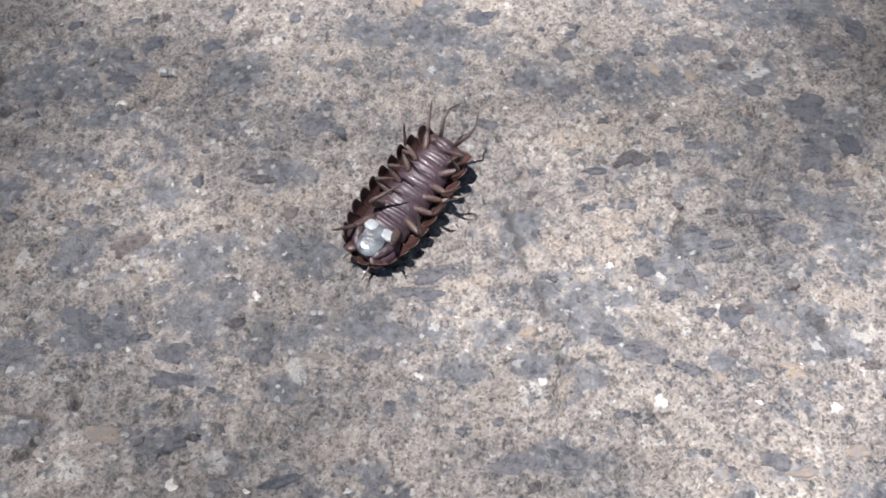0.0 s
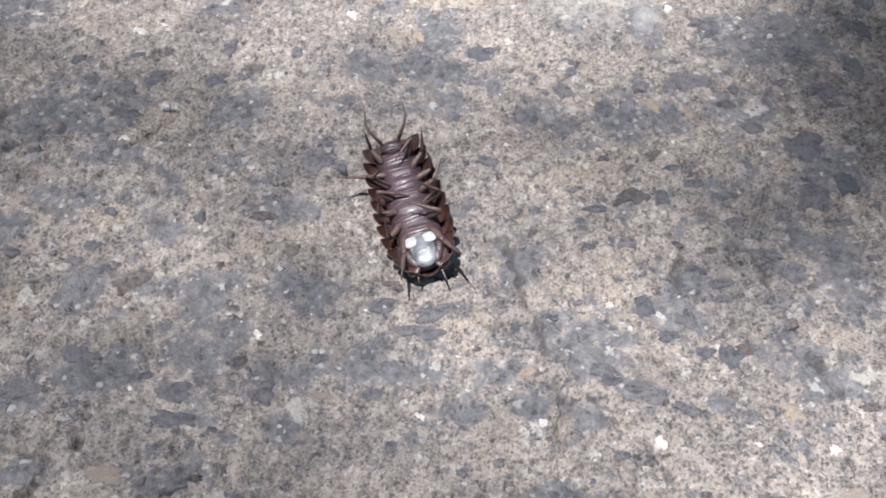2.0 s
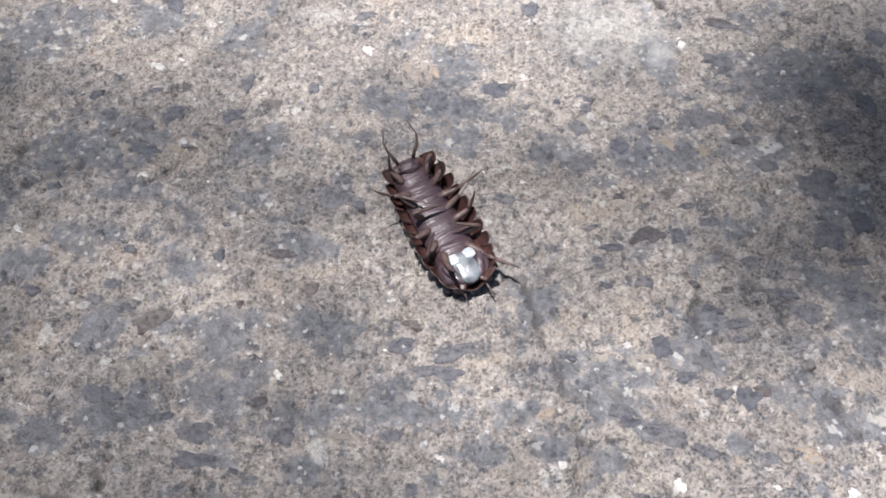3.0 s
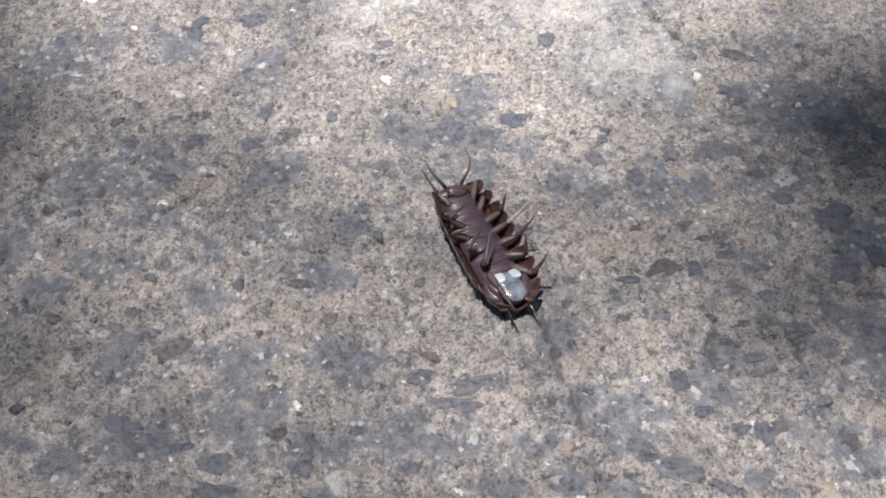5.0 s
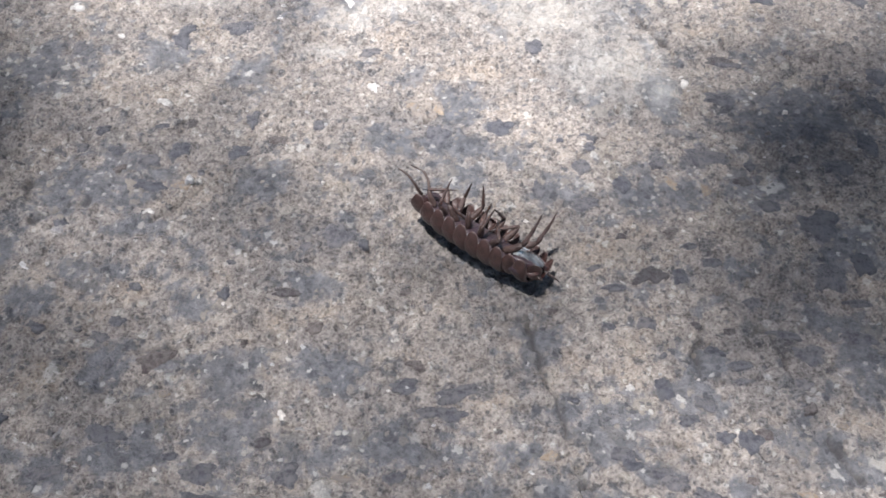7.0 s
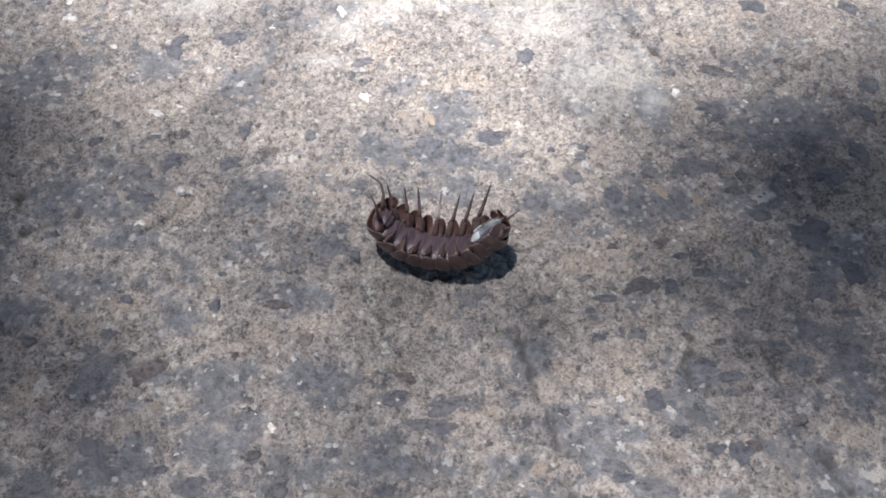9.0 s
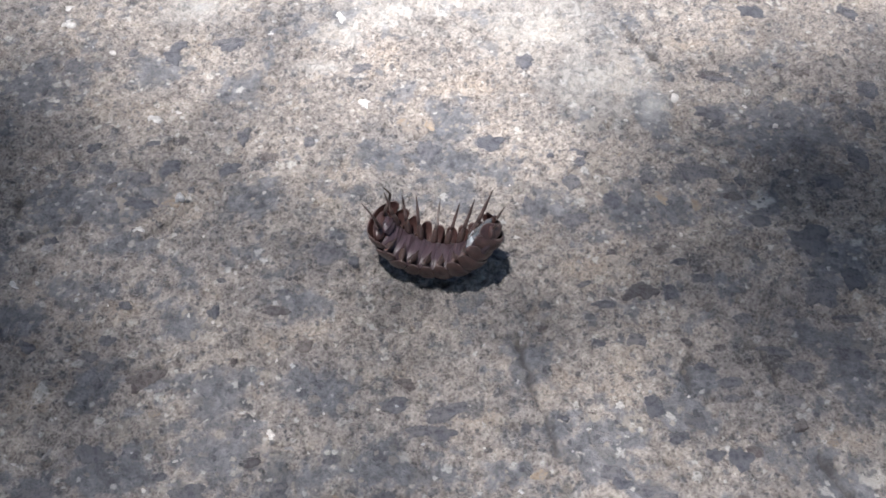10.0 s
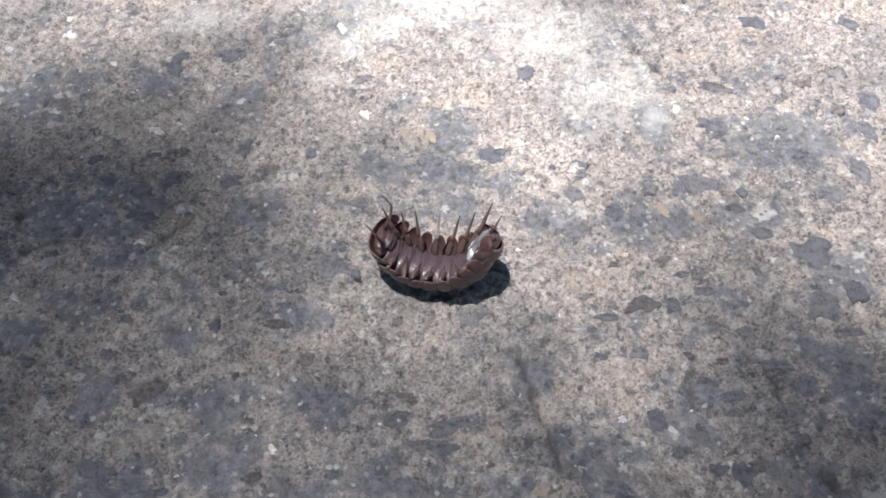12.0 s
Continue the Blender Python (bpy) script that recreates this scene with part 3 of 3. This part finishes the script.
    solid(bm, top, under, 28, 26)
    return mesh_of("belly_plate", bm, BELLY)


THIGH, SHIN = 1.75, 2.9


def limb_mesh(name, mat, spots, radii):
    """A jointed limb along z that darkens towards its tip."""
    bm = bmesh.new()
    tube(bm, spots, radii, 8)
    me = mesh_of(name, bm, mat)
    top = max(v.co.z for v in me.vertices)
    dark = [0.85 * max(0.0, v.co.z / top - 0.45) / 0.55 if name == "shin" else 0.0 for v in me.vertices]
    me.attributes.new("tip", "FLOAT", "POINT").data.foreach_set("value", dark)
    return me


def thigh_mesh(side, size):
    return limb_mesh("thigh", LIMB, [(side * x * size, 0, z * size) for x, z in ((0, -0.1), (0.05, 0.25), (0.08, 0.8), (0.05, 1.4), (0, THIGH))],
                     [r * size for r in (0.22, 0.32, 0.32, 0.24, 0.16)])


def shin_mesh(side, size, mat):
    return limb_mesh("shin", mat, [(side * x * size, 0, z * size) for x, z in ((0, -0.05), (0.02, 0.3), (0.0, 0.74), (0, 0.8), (0.01, 1.2), (0, 1.56), (0, 1.62), (-0.02, 2.15), (-0.07, 2.55), (-0.1, SHIN))],
                     [r * size for r in (0.16, 0.19, 0.165, 0.13, 0.16, 0.135, 0.105, 0.09, 0.06, 0.018)])


def blob_mesh(name, mat, sx, sy, sz, power=2.0, ripple=0.0):
    bm = bmesh.new()
    bmesh.ops.create_uvsphere(bm, u_segments=24, v_segments=14, radius=1)
    for v in bm.verts:
        x, y, z = v.co
        k = 1 + ripple * math.sin(9 * y + 2 * x)
        sq = lambda c: math.copysign(abs(c) ** (2 / power), c)
        v.co = Vector((sq(x) * sx * k, sq(y) * sy, sq(z) * sz * k)) * MM
    return mesh_of(name, bm, mat)


def woodlouse():
    body = tagged(new("woodlouse"), "shiny brown woodlouse lying on its back, legs waving", "woodlouse")
    segments, legs, feelers = [], [], []
    for i in range(10):
        name = "head" if i == 0 else "trunk_segment" if i < 8 else "pleon" if i == 8 else "telson"
        seg = part(name, plate_mesh(i), body)
        segments.append(seg)
        if 0 < i < 8:
            part("belly_plate", belly_mesh(i), seg, "wrinkled purple-grey underside plate")
            size = (0.86 if i < 3 else 0.9 if i < 6 else 0.96 if i < 7 else 1.08)
            for side in (-1, 1):
                thigh = part("thigh", thigh_mesh(side, size), seg, "pale brown upper leg")
                pale = i == 4 and side > 0
                shin = part("shin", shin_mesh(side, size, PALE_LIMB if pale else LIMB), seg, "whitish lower leg with a dark tip" if pale else "pale brown jointed lower leg with a dark tip")
                legs.append((thigh, shin, i, side, size))
    head = segments[0]
    part("face", blob_mesh("face", SHELL, 1.6, 0.7, 0.55), head, at=pose(0, 0.05 * MM, -0.95 * MM))
    part("mouthparts", blob_mesh("mouthparts", BELLY, 0.9, 0.6, 0.38, 2.0, 0.15), head, "purple-grey mouthparts", pose(0, -0.25 * MM, -0.4 * MM))
    for side in (-1, 1):
        bm = bmesh.new()
        tube(bm, [(0, 0, 0), (0.25 * side, 0.4, 0.15), (0.6 * side, 0.9, 0.45), (0.7 * side, 1.05, 0.5), (0.9 * side, 1.7, 0.65),
                  (0.93 * side, 1.85, 0.64), (0.82 * side, 2.6, 0.4), (0.75 * side, 3.1, 0.2)], [0.16, 0.16, 0.14, 0.11, 0.12, 0.085, 0.07, 0.025], 7)
        feelers.append((part("antenna", mesh_of("antenna", bm, FEELER), head, "dark brown jointed antenna"), side))
    pleon, telson = segments[8], segments[9]
    part("pleon_floor", blob_mesh("pleon_floor", BELLY, 2.1, 1.55, 0.72, 2.4, 0.02), pleon, "glossy purple-brown domed underside", pose(0, 0.0, -1.1 * MM))
    part("gill_plate", blob_mesh("gill_plate", PALE_GREY, 0.95, 1.35, 0.3, 2.4, 0.03), pleon, "bluish-grey middle gill plate", pose(0, -0.35 * MM, -0.32 * MM, 4))
    # covers at the gill's front corners, coloured white as sun highlights
    for side in (-1, 1):
        part("gill_cover", blob_mesh("gill_cover", PALE_HIGHLIGHT, 0.5, 0.46, 0.2, 3.2, 0.05), pleon, "glossy gill cover with its white sun highlight painted in",
             pose(side * 0.72 * MM, 0.62 * MM, -0.24 * MM, -4, side * 14, side * 10))
        part("gill_fold", blob_mesh("gill_fold", BELLY, 0.4, 1.15, 0.36, 2.2, 0.05), pleon, "purple fold beside the gills", pose(side * 1.15 * MM, -0.45 * MM, -0.56 * MM, 0, 0, side * -24))
    for side in (-1, 1):
        part("uropod", blob_mesh("uropod", SHELL, 0.6, 0.7, 0.26, 2.2), telson, at=pose(side * 1.05 * MM, 0.15 * MM, -0.85 * MM, 0, side * 24, side * 30))
        bm = bmesh.new()
        tube(bm, [(0, 0.3, 0), (0.05 * side, 0, 0.0), (0.12 * side, -0.5 - 0.15 * side, -0.05), (0.2 * side, -1.1 - 0.3 * side, -0.15)], [0.1, 0.13, 0.09, 0.03], 8)
        part("uropod_tip", mesh_of("uropod_tip", bm, FEELER), telson, at=pose(side * 0.85 * MM, -0.3 * MM, -0.95 * MM))
    return body, segments, legs, feelers


BUG, SEGMENTS, LEGS, FEELERS = woodlouse()

# seconds, x, y, tilt of the belly towards the tail, roll, yaw, bend at each joint before and behind the middle
BODY = [
    (0, 0.29, 41.11, 4, 14, -31.4, 0, 0),
    (0.1, -0.80, 41.69, 4, 8, -26.2, 0, 0),
    (0.2, -2.25, 41.98, 2, -38, -32.0, 0, 0),
    (0.3, -2.50, 42.14, 2, -36, -28.9, 0, 0),
    (0.4, -2.53, 42.17, 2, -34, -23.2, 0, 0),
    (0.5, -1.65, 41.86, 2, -30, -17.8, 0, 0),
    (0.6, -0.95, 41.89, 3, -24, -12.7, 0, 0),
    (0.7, -0.37, 41.57, 4, -16, -6.4, 0, 0),
    (0.8, 0.40, 41.99, 5, -8, -4.8, 0, 0),
    (0.9, 0.93, 42.31, 5, -5, 5.7, 0, 0),
    (1, 2.46, 42.54, 6, 0, 3.2, 0, 0),
    (1.1, 4.08, 42.62, 9, 30, 3.5, 0, 0),
    (1.2, 3.18, 42.70, 9, 26, 2.2, 0, 0),
    (1.3, 3.84, 42.58, 9, 30, 1.2, 0, 0),
    (1.4, 1.64, 42.97, 9, 27, -4.7, 0, 0),
    (1.5, 1.44, 43.33, 9, 26, -3.4, 0, 0),
    (1.6, -0.37, 43.71, 11, 2, -4.9, 0, 0),
    (1.7, -1.79, 44.04, 10, -22, -7.8, 0, 0),
    (1.8, -0.92, 44.32, 10, -8, 3.9, 0, 0),
    (1.9, -1.52, 44.27, 10, -20, 4.4, 0, 0),
    (2, -0.47, 44.35, 5, -10, 14.0, 0, 0),
    (2.1, 1.38, 44.95, 5, -6, 13.8, 0, 0),
    (2.2, 3.00, 45.35, 10, 0, 12.6, 0, 0),
    (2.3, 3.09, 45.38, 10, 8, 14.3, 0, 0),
    (2.4, 2.97, 45.41, 9, 20, 9.8, 0, 0),
    (2.5, 2.59, 45.43, 9, 28, 12.3, 2, 2),
    (2.6, 1.08, 45.71, 4, 14, 12.8, 0, 0),
    (2.7, -0.26, 45.26, 5, -6, 20.3, 0, 0),
    (2.8, -0.46, 44.88, 10, -6, 23.9, 0, 0),
    (2.9, -0.27, 45.35, 10, -4, 20.3, 0, 0),
    (3, 0.43, 46.17, 10, -4, 26.2, 0, 0),
    (3.2, 3.33, 47.36, 4, 8, 19.1, 0, 0),
    (4.8, 2.66, 47.62, 5, 10, 25.2, 0, 0),
    (5, 2.82, 47.48, 5, 8, 25.6, 0, 0),
    (5.2, 1.92, 47.33, 5, 4, 24.2, 0, 0),
    (5.4, 2.32, 47.70, 5, 10, 26.8, 0, 0),
    (5.5, 1.91, 47.48, 6, 6, 24.9, 0, 0),
    (5.7, 1.05, 46.73, 6, -4, 34.4, 0, 0),
    (5.9, 0.76, 46.23, 7, -8, 37.4, 0, 0),
    (6, 1.38, 46.58, 8, -8, 43.2, 0, 0),
    (6.2, 1.29, 46.68, 8, -8, 41.6, 0, 0),
    (6.4, 1.38, 48.35, 7, -8, 42.9, 0, 0),
    (6.5, 3.08, 49.57, 4, 16, 43.8, 0, 0),
    (6.6, 3.35, 50.12, 0, 37, 47.6, 0, 0),
    (6.8, 3.37, 49.48, 0, 38, 47.1, 0, 0),
    (7, 3.69, 49.54, 0, 38, 50.4, 0, 0),
    (7.2, 3.11, 49.16, 0, 36, 46.3, 2, 2),
    (8.8, 0.77, 48.85, 0, 17, 78.7, 10, 10),
    (9, 0.72, 49.06, 0, 17, 78.4, 10.5, 10.5),
    (9.4, 0.88, 48.89, 0, 16, 78.7, 11.5, 12.5),
    (9.8, 0.75, 48.81, 0, 15, 78.3, 12, 13.5),
    (10.2, 0.70, 48.91, 0, 14, 78.9, 12.5, 14.5),
    (11, 0.65, 49.14, 0, 12, 79.1, 13, 15),
    (11.5, 0.57, 49.15, 0, 11, 80.4, 13, 15),
    (12, 0.67, 48.85, 0, 10, 81.1, 13, 15),
]


# ---- tree that shades the slab ----
def leaf_mesh():
    bm = bmesh.new()

    def face(lift):
        def f(u, v):
            wide = 0.5 * math.sin(math.pi * (0.04 + 0.92 * v) ** 0.8) + 0.01
            x = (2 * u - 1) * wide
            return (x * 1000, (v - 0.5) * 1300, (0.25 * abs(x) + lift - 0.1 * v * v) * 1000)
        return f
    solid(bm, face(0.0), face(0.02), 4, 8)
    return mesh_of("leaf", bm, LEAF)


REACH = 2.2
LEAF_SIZE = 6.0
# clumps of leaves by the shade that they cast: spread across, spread ahead, density; then their way, rows of seconds, x, y in millimetres
CLUMPS = [
    ((12, 10, 2.10), [(0, 64, 61), (1.5, 57, 60), (3, 50, 59), (7, 47, 64), (9.5, 47, 62), (11, 49, 60), (11.45, 60, 50), (12, 54, 31)]),
    ((13, 12, 1.8), [(0, -52, 57), (3, -57, 57), (7, -54, 62), (9.5, -49, 60), (11, -45, 60), (11.45, -30, 60), (12, -34, 58)]),
    ((19, 10, 1.9), [(0, -60, 28), (3, -62, 29), (7, -58, 33), (9.5, -54, 34), (11, -53, 33), (11.45, -42, 30), (12, -45, 29)]),
    ((16, 11, 0.64), [(0, -11, 14), (3, -11, 15), (7, -6, 18), (9.5, -6, 21), (11, -2, 22), (11.5, 4, 22), (12, 3, 22)]),
    ((25, 11, 1.0), [(0, 56, 50), (3, 52, 45), (7, 44, 42), (9.5, 36, 43), (11, 36, 44), (11.45, 45, 40), (12, 40, 32)]),
    ((20, 11, 0.36), [(0, -14, 51), (3, -19, 52), (7, -12, 48), (9.5, -10, 48), (11, -10, 47), (11.45, -4, 55), (12, -10, 46)]),
]


def tree():
    base = Vector((-0.6, 0.7, 0.0))
    t = new("tree")
    t.matrix_basis = Matrix.Translation(base)
    tagged(t, "leafy tree overhanging the slab, known by its dappled shade", "tree")
    aim = SUN_DIR * REACH - base
    bm = bmesh.new()
    tube(bm, [(0, 0, -20), (15, 10, 550), (-10, 0, 1200), (20, -20, 1900), (0, 0, 2600)], [45, 38, 32, 26, 10], 14)
    part("trunk", mesh_of("trunk", bm, BARK), t)
    leaf = leaf_mesh()
    rng = random.Random(3)
    verts, faces = [], []
    flat = [v.co.copy() for v in leaf.vertices]
    polys = [tuple(q.vertices) for q in leaf.polygons]
    # unseen ring of large leaves, added to cut skylight around the sun's gap
    while len(verts) < 1500 * len(flat):
        a, r = rng.uniform(0, 2 * math.pi), 0.34 + 1.9 * rng.random() ** 0.6
        at = aim + Vector((r * math.cos(a), r * math.sin(a), rng.uniform(-0.12, 0.5) - 0.12 * r * r))
        m = Matrix.LocRotScale(at, Euler((rng.uniform(-0.7, 0.7), rng.uniform(-0.7, 0.7), a)), (0.13 * rng.uniform(0.7, 1.3),) * 3)
        first = len(verts)
        verts += [m @ v for v in flat]
        faces += [tuple(first + k for k in q) for q in polys]
    sky_blocking_crown = bpy.data.meshes.new("sky_blocking_crown")
    sky_blocking_crown.from_pydata([tuple(v) for v in verts], [], faces)
    sky_blocking_crown.materials.append(LEAF)
    part("sky_blocking_crown", sky_blocking_crown, t)
    twigs = []
    for (rx, ry, cover), way in CLUMPS:
        start = Vector((0, 0, 1.75 + 0.1 * len(twigs))) - aim - Vector((way[0][1], way[0][2], 0)) * MM
        lift = Vector((0, 0, 0.03))
        bm = bmesh.new()
        tube(bm, [tuple((start * (k / 5) + lift * math.sin(math.pi * k / 5)) / MM) for k in range(6)], [0.5, 1, 2, 3, 4, 6], 8)
        twig = part("branch", mesh_of("branch", bm, BARK), t)
        for k in range(int(cover * 2 * math.pi * rx * ry / (0.80 * LEAF_SIZE ** 2))):
            u, a = (0.5 + 0.7548777 * k) % 1.0, 2 * math.pi * ((0.5 + 0.5698403 * k) % 1.0)
            r = math.sqrt(-2 * math.log(1 - 0.98 * u))
            at = Vector((rx * r * math.cos(a), ry * r * math.sin(a), rng.uniform(-12, 12))) * MM
            lf = part("leaf", leaf, twig)
            lf.matrix_basis = Matrix.LocRotScale(at, Euler((rng.uniform(-0.4, 0.4), rng.uniform(-0.4, 0.4), rng.uniform(0, 6.3))), (LEAF_SIZE * MM * rng.uniform(0.8, 1.2),) * 3)
        twigs.append((twig, [(sec, Matrix.Translation(aim + Vector((x, y, 0)) * MM)) for sec, x, y in way]))
    return twigs


BRANCHES = tree()

# ---- stones in the slab ----
def stone_mesh(mat, seed):
    """A worn stone, flat topped and uneven, of half width 1 mm."""
    rng = random.Random(seed)
    bm = bmesh.new()
    n = 26
    ring = [1 + rng.uniform(-0.42, 0.42) for _ in range(n)]
    ring = [(ring[k - 1] + 3 * ring[k] + ring[(k + 1) % n]) / 5 + 0.12 * math.sin(2 * math.pi * k / n * 2 + seed) + 0.07 * math.sin(2 * math.pi * k / n * 3 + 2 * seed) for k in range(n)]
    tilt = rng.uniform(0, 6.3)
    rows = []
    for scale, z in ((1.15, -0.9), (1.02, -0.3), (0.9, 0.0), (0.74, 0.12), (0.5, 0.18), (0.22, 0.2)):
        rows.append([bm.verts.new(Vector((math.cos(2 * math.pi * k / n) * ring[k] * scale, math.sin(2 * math.pi * k / n) * ring[k] * scale,
                                          z + rng.uniform(-0.05, 0.05) + 0.1 * scale * math.cos(2 * math.pi * k / n - tilt))) * MM) for k in range(n)])
    for a, b in zip(rows, rows[1:]):
        for k in range(n):
            bm.faces.new((a[k], a[(k + 1) % n], b[(k + 1) % n], b[k]))
    bm.faces.new(rows[-1])
    return mesh_of("stone", bm, mat)


def stones():
    rng = random.Random(7)
    sets = []
    for mat, rows in ((DARK_STONE, DARK_STONES), (BROWN_STONE, BROWN_STONES), (WHITE_STONE_GLINT, WHITE_STONES), (TAN_STONE, TAN_STONES)):
        meshes = [stone_mesh(mat, 100 + 7 * len(sets) + k) for k in range(6)]
        sets.append(meshes)
        for x, y, a, b in rows:
            st = part("stone", rng.choice(meshes), PAVEMENT)
            if mat is WHITE_STONE_GLINT:
                z, tall = float(relief(np.array([x]), np.array([y]))[0]), 0.35 * min(a, b) + 0.3
                a, b = min(a, 0.3 + 0.45 * a), min(b, 0.3 + 0.45 * b)
            else:
                z, tall = stone_seat(x, y) + 0.02, 0.3 * min(a, b) + 0.3
                a, b = (0.72 * a, 0.72 * b) if mat is TAN_STONE else (0.9 * a, 0.9 * b)
            st.matrix_basis = Matrix.LocRotScale(Vector((x, y, z)) * MM, Euler((0, 0, rng.uniform(-0.3, 0.3))), (a, b, tall))
    sets.append([stone_mesh(GREY_STONE, 200 + k) for k in range(5)])
    known = DARK_STONES + BROWN_STONES + WHITE_STONES + TAN_STONES
    for k in range(90):
        x, y = rng.uniform(-44, 44), rng.uniform(16, 88)
        kind = rng.choices((0, 1, 2, 3, 4), (3, 2, 0.3, 0.3, 8))[0]
        a = (0.3 + 0.5 * rng.random() ** 2) * (0.4 if kind == 2 else 1.0)
        if any(math.hypot(x - p, y - q) < a + max(g, h) + 0.4 for p, q, g, h in known) or (y > 66 and -8 < x < 26):
            continue
        z = float(relief(np.array([x]), np.array([y]))[0])
        st = part("stone", rng.choice(sets[kind]), PAVEMENT)
        st.matrix_basis = Matrix.LocRotScale(Vector((x, y, z)) * MM, Euler((0, 0, rng.uniform(0, 6))), (a, a * rng.uniform(0.6, 1.0), a * 0.35 + 0.2))
    for k in range(80):
        x, y = rng.choice((rng.uniform(8, 40), rng.uniform(8, 40), rng.uniform(-40, -12), rng.uniform(-40, 40))), rng.uniform(18, 80)
        a = 0.42 + 0.5 * rng.random() ** 1.6
        if any(math.hypot(x - p, y - q) < a + max(g, h) + 0.3 for p, q, g, h in known) or (y > 66 and -8 < x < 26) or (abs(x) < 10 and 32 < y < 66):
            continue
        known = known + [(x, y, a, a)]
        z = float(relief(np.array([x]), np.array([y]))[0])
        st = part("stone", rng.choice(sets[rng.choice((0, 0, 0, 1))]), PAVEMENT)
        st.matrix_basis = Matrix.LocRotScale(Vector((x, y, z + 0.1)) * MM, Euler((0, 0, rng.uniform(-0.5, 0.5))), (a, a * rng.uniform(0.6, 0.95), a * 0.35 + 0.2))
    # tiny white chips in place of sparkles of sun on the grains
    for k in range(44):
        x, y, a = rng.uniform(-36, 36), rng.uniform(20, 76), rng.uniform(0.1, 0.17)
        z = float(relief(np.array([x]), np.array([y]))[0])
        st = part("stone", rng.choice(sets[2]), PAVEMENT)
        st.matrix_basis = Matrix.LocRotScale(Vector((x, y, z + 0.08)) * MM, Euler((rng.uniform(-0.5, 0.5), rng.uniform(-0.5, 0.5), 0)), (a, 0.8 * a, 0.25))


stones()


# ---- what moves ----
def lowest(rows):
    """How far the body's lowest point lies under its middle, in millimetres, with its segments and its turn as in rows."""
    out = []
    for row in rows:
        turn, least = pose(0, 0, 0, *row[3:6]), 0.0
        for i, seg in enumerate(SEGMENTS):
            m = turn @ segment_pose(row, i)
            co = np.empty(3 * len(seg.data.vertices))
            seg.data.vertices.foreach_get("co", co)
            least = min(least, float((co.reshape(-1, 3) @ np.array(m.to_3x3())[2]).min() + m.translation.z))
        out.append(least / MM)
    return out


def ease(t, rows):
    return float(np.interp(t, [r[0] for r in rows], [r[1] for r in rows]))


def segment_pose(row, i):
    """A segment's pose on the body: the bend of its joints, and a twist that opens the head end and closes the tail end once curled."""
    y, z, turn = chain(row[6], row[7])[i]
    twist = ease(row[0], [(7.2, 0), (8.8, 0.5), (10.0, 1), (12.0, 1)])
    return pose(0, y * MM, z * MM, turn, twist * 3.2 * (min(i, 8) - 4))


def motions():
    low = lowest(BODY)
    walk(BUG, [(t, pose(x * MM, y * MM, (0.12 - z) * MM, tilt, roll, yaw)) for (t, x, y, tilt, roll, yaw, *_), z in zip(BODY, low)])
    for i, seg in enumerate(SEGMENTS):
        walk(seg, [(row[0], segment_pose(row, i)) for row in BODY])
    steps = [k * 0.15 for k in range(81)]
    heads, tails = [(r[0], r[6]) for r in BODY], [(r[0], r[7]) for r in BODY]
    rng = random.Random(5)
    for thigh, shin, i, side, size in LEGS:
        phase, rate, lean, turn = rng.uniform(0, 6.3), rng.uniform(4.0, 7.0), rng.uniform(-32, 20), rng.uniform(-22, 22)
        upper, lower = [], []
        for t in steps:
            curled = ease(t, [(7.2, 0), (8.6, 1)])
            slow = math.sin(1.3 * t + 2 * phase)
            swing = (1 - 0.85 * curled) * math.sin(rate * t * (1 - 0.5 * curled) + phase)
            out = 70 + 0.6 * lean + 12 * slow + 12 * swing + (14 if i == 7 else 0)
            stand = 0.3 * lean if side > 0 else 78 + 0.2 * lean
            rolled = ease(t, [(6.4, 0), (6.6, 1), (7.2, 1), (8.0, 0)])
            out *= 1 - 0.3 * rolled
            spread = out * (1 - curled) + (stand + 6 * swing) * curled
            bend = ((0 if i == 7 else -72) + 1.8 * lean + 20 * slow - 22 * swing - 40 * rolled) * (1 - curled) + ((10 if side > 0 else -170) + 8 * swing) * curled
            back = (turn - (i - 4) * 17 - (12 if i == 7 else 0) + 12 * swing) * (1 - curled) + (0.5 * turn - (i - 4) * 3) * curled
            upright = curled * (0.3 * turn - 1.4 * chain(ease(t, heads), ease(t, tails))[i][2]) if side > 0 else 0.0
            hip = pose(side * 1.05 * MM, 0, -0.62 * MM) @ pose(0, 0, 0, upright) @ pose(0, 0, 0, 0, 0, side * back) @ pose(0, 0, 0, 0, side * spread)
            upper.append((t, hip))
            lower.append((t, hip @ pose(0, 0, THIGH * size * MM, 0, side * bend)))
        walk(thigh, upper)
        walk(shin, lower)
    for feeler, side in FEELERS:
        phase = rng.uniform(0, 6.3)
        walk(feeler, [(t, pose(side * 0.7 * MM, 0.45 * MM, -0.5 * MM, 25 + 14 * math.sin(2.6 * t + phase), 0, side * (4 + 14 * math.sin(1.9 * t + 2 * phase)))) for t in steps])
    for twig, rows in BRANCHES:
        walk(twig, rows)


motions()
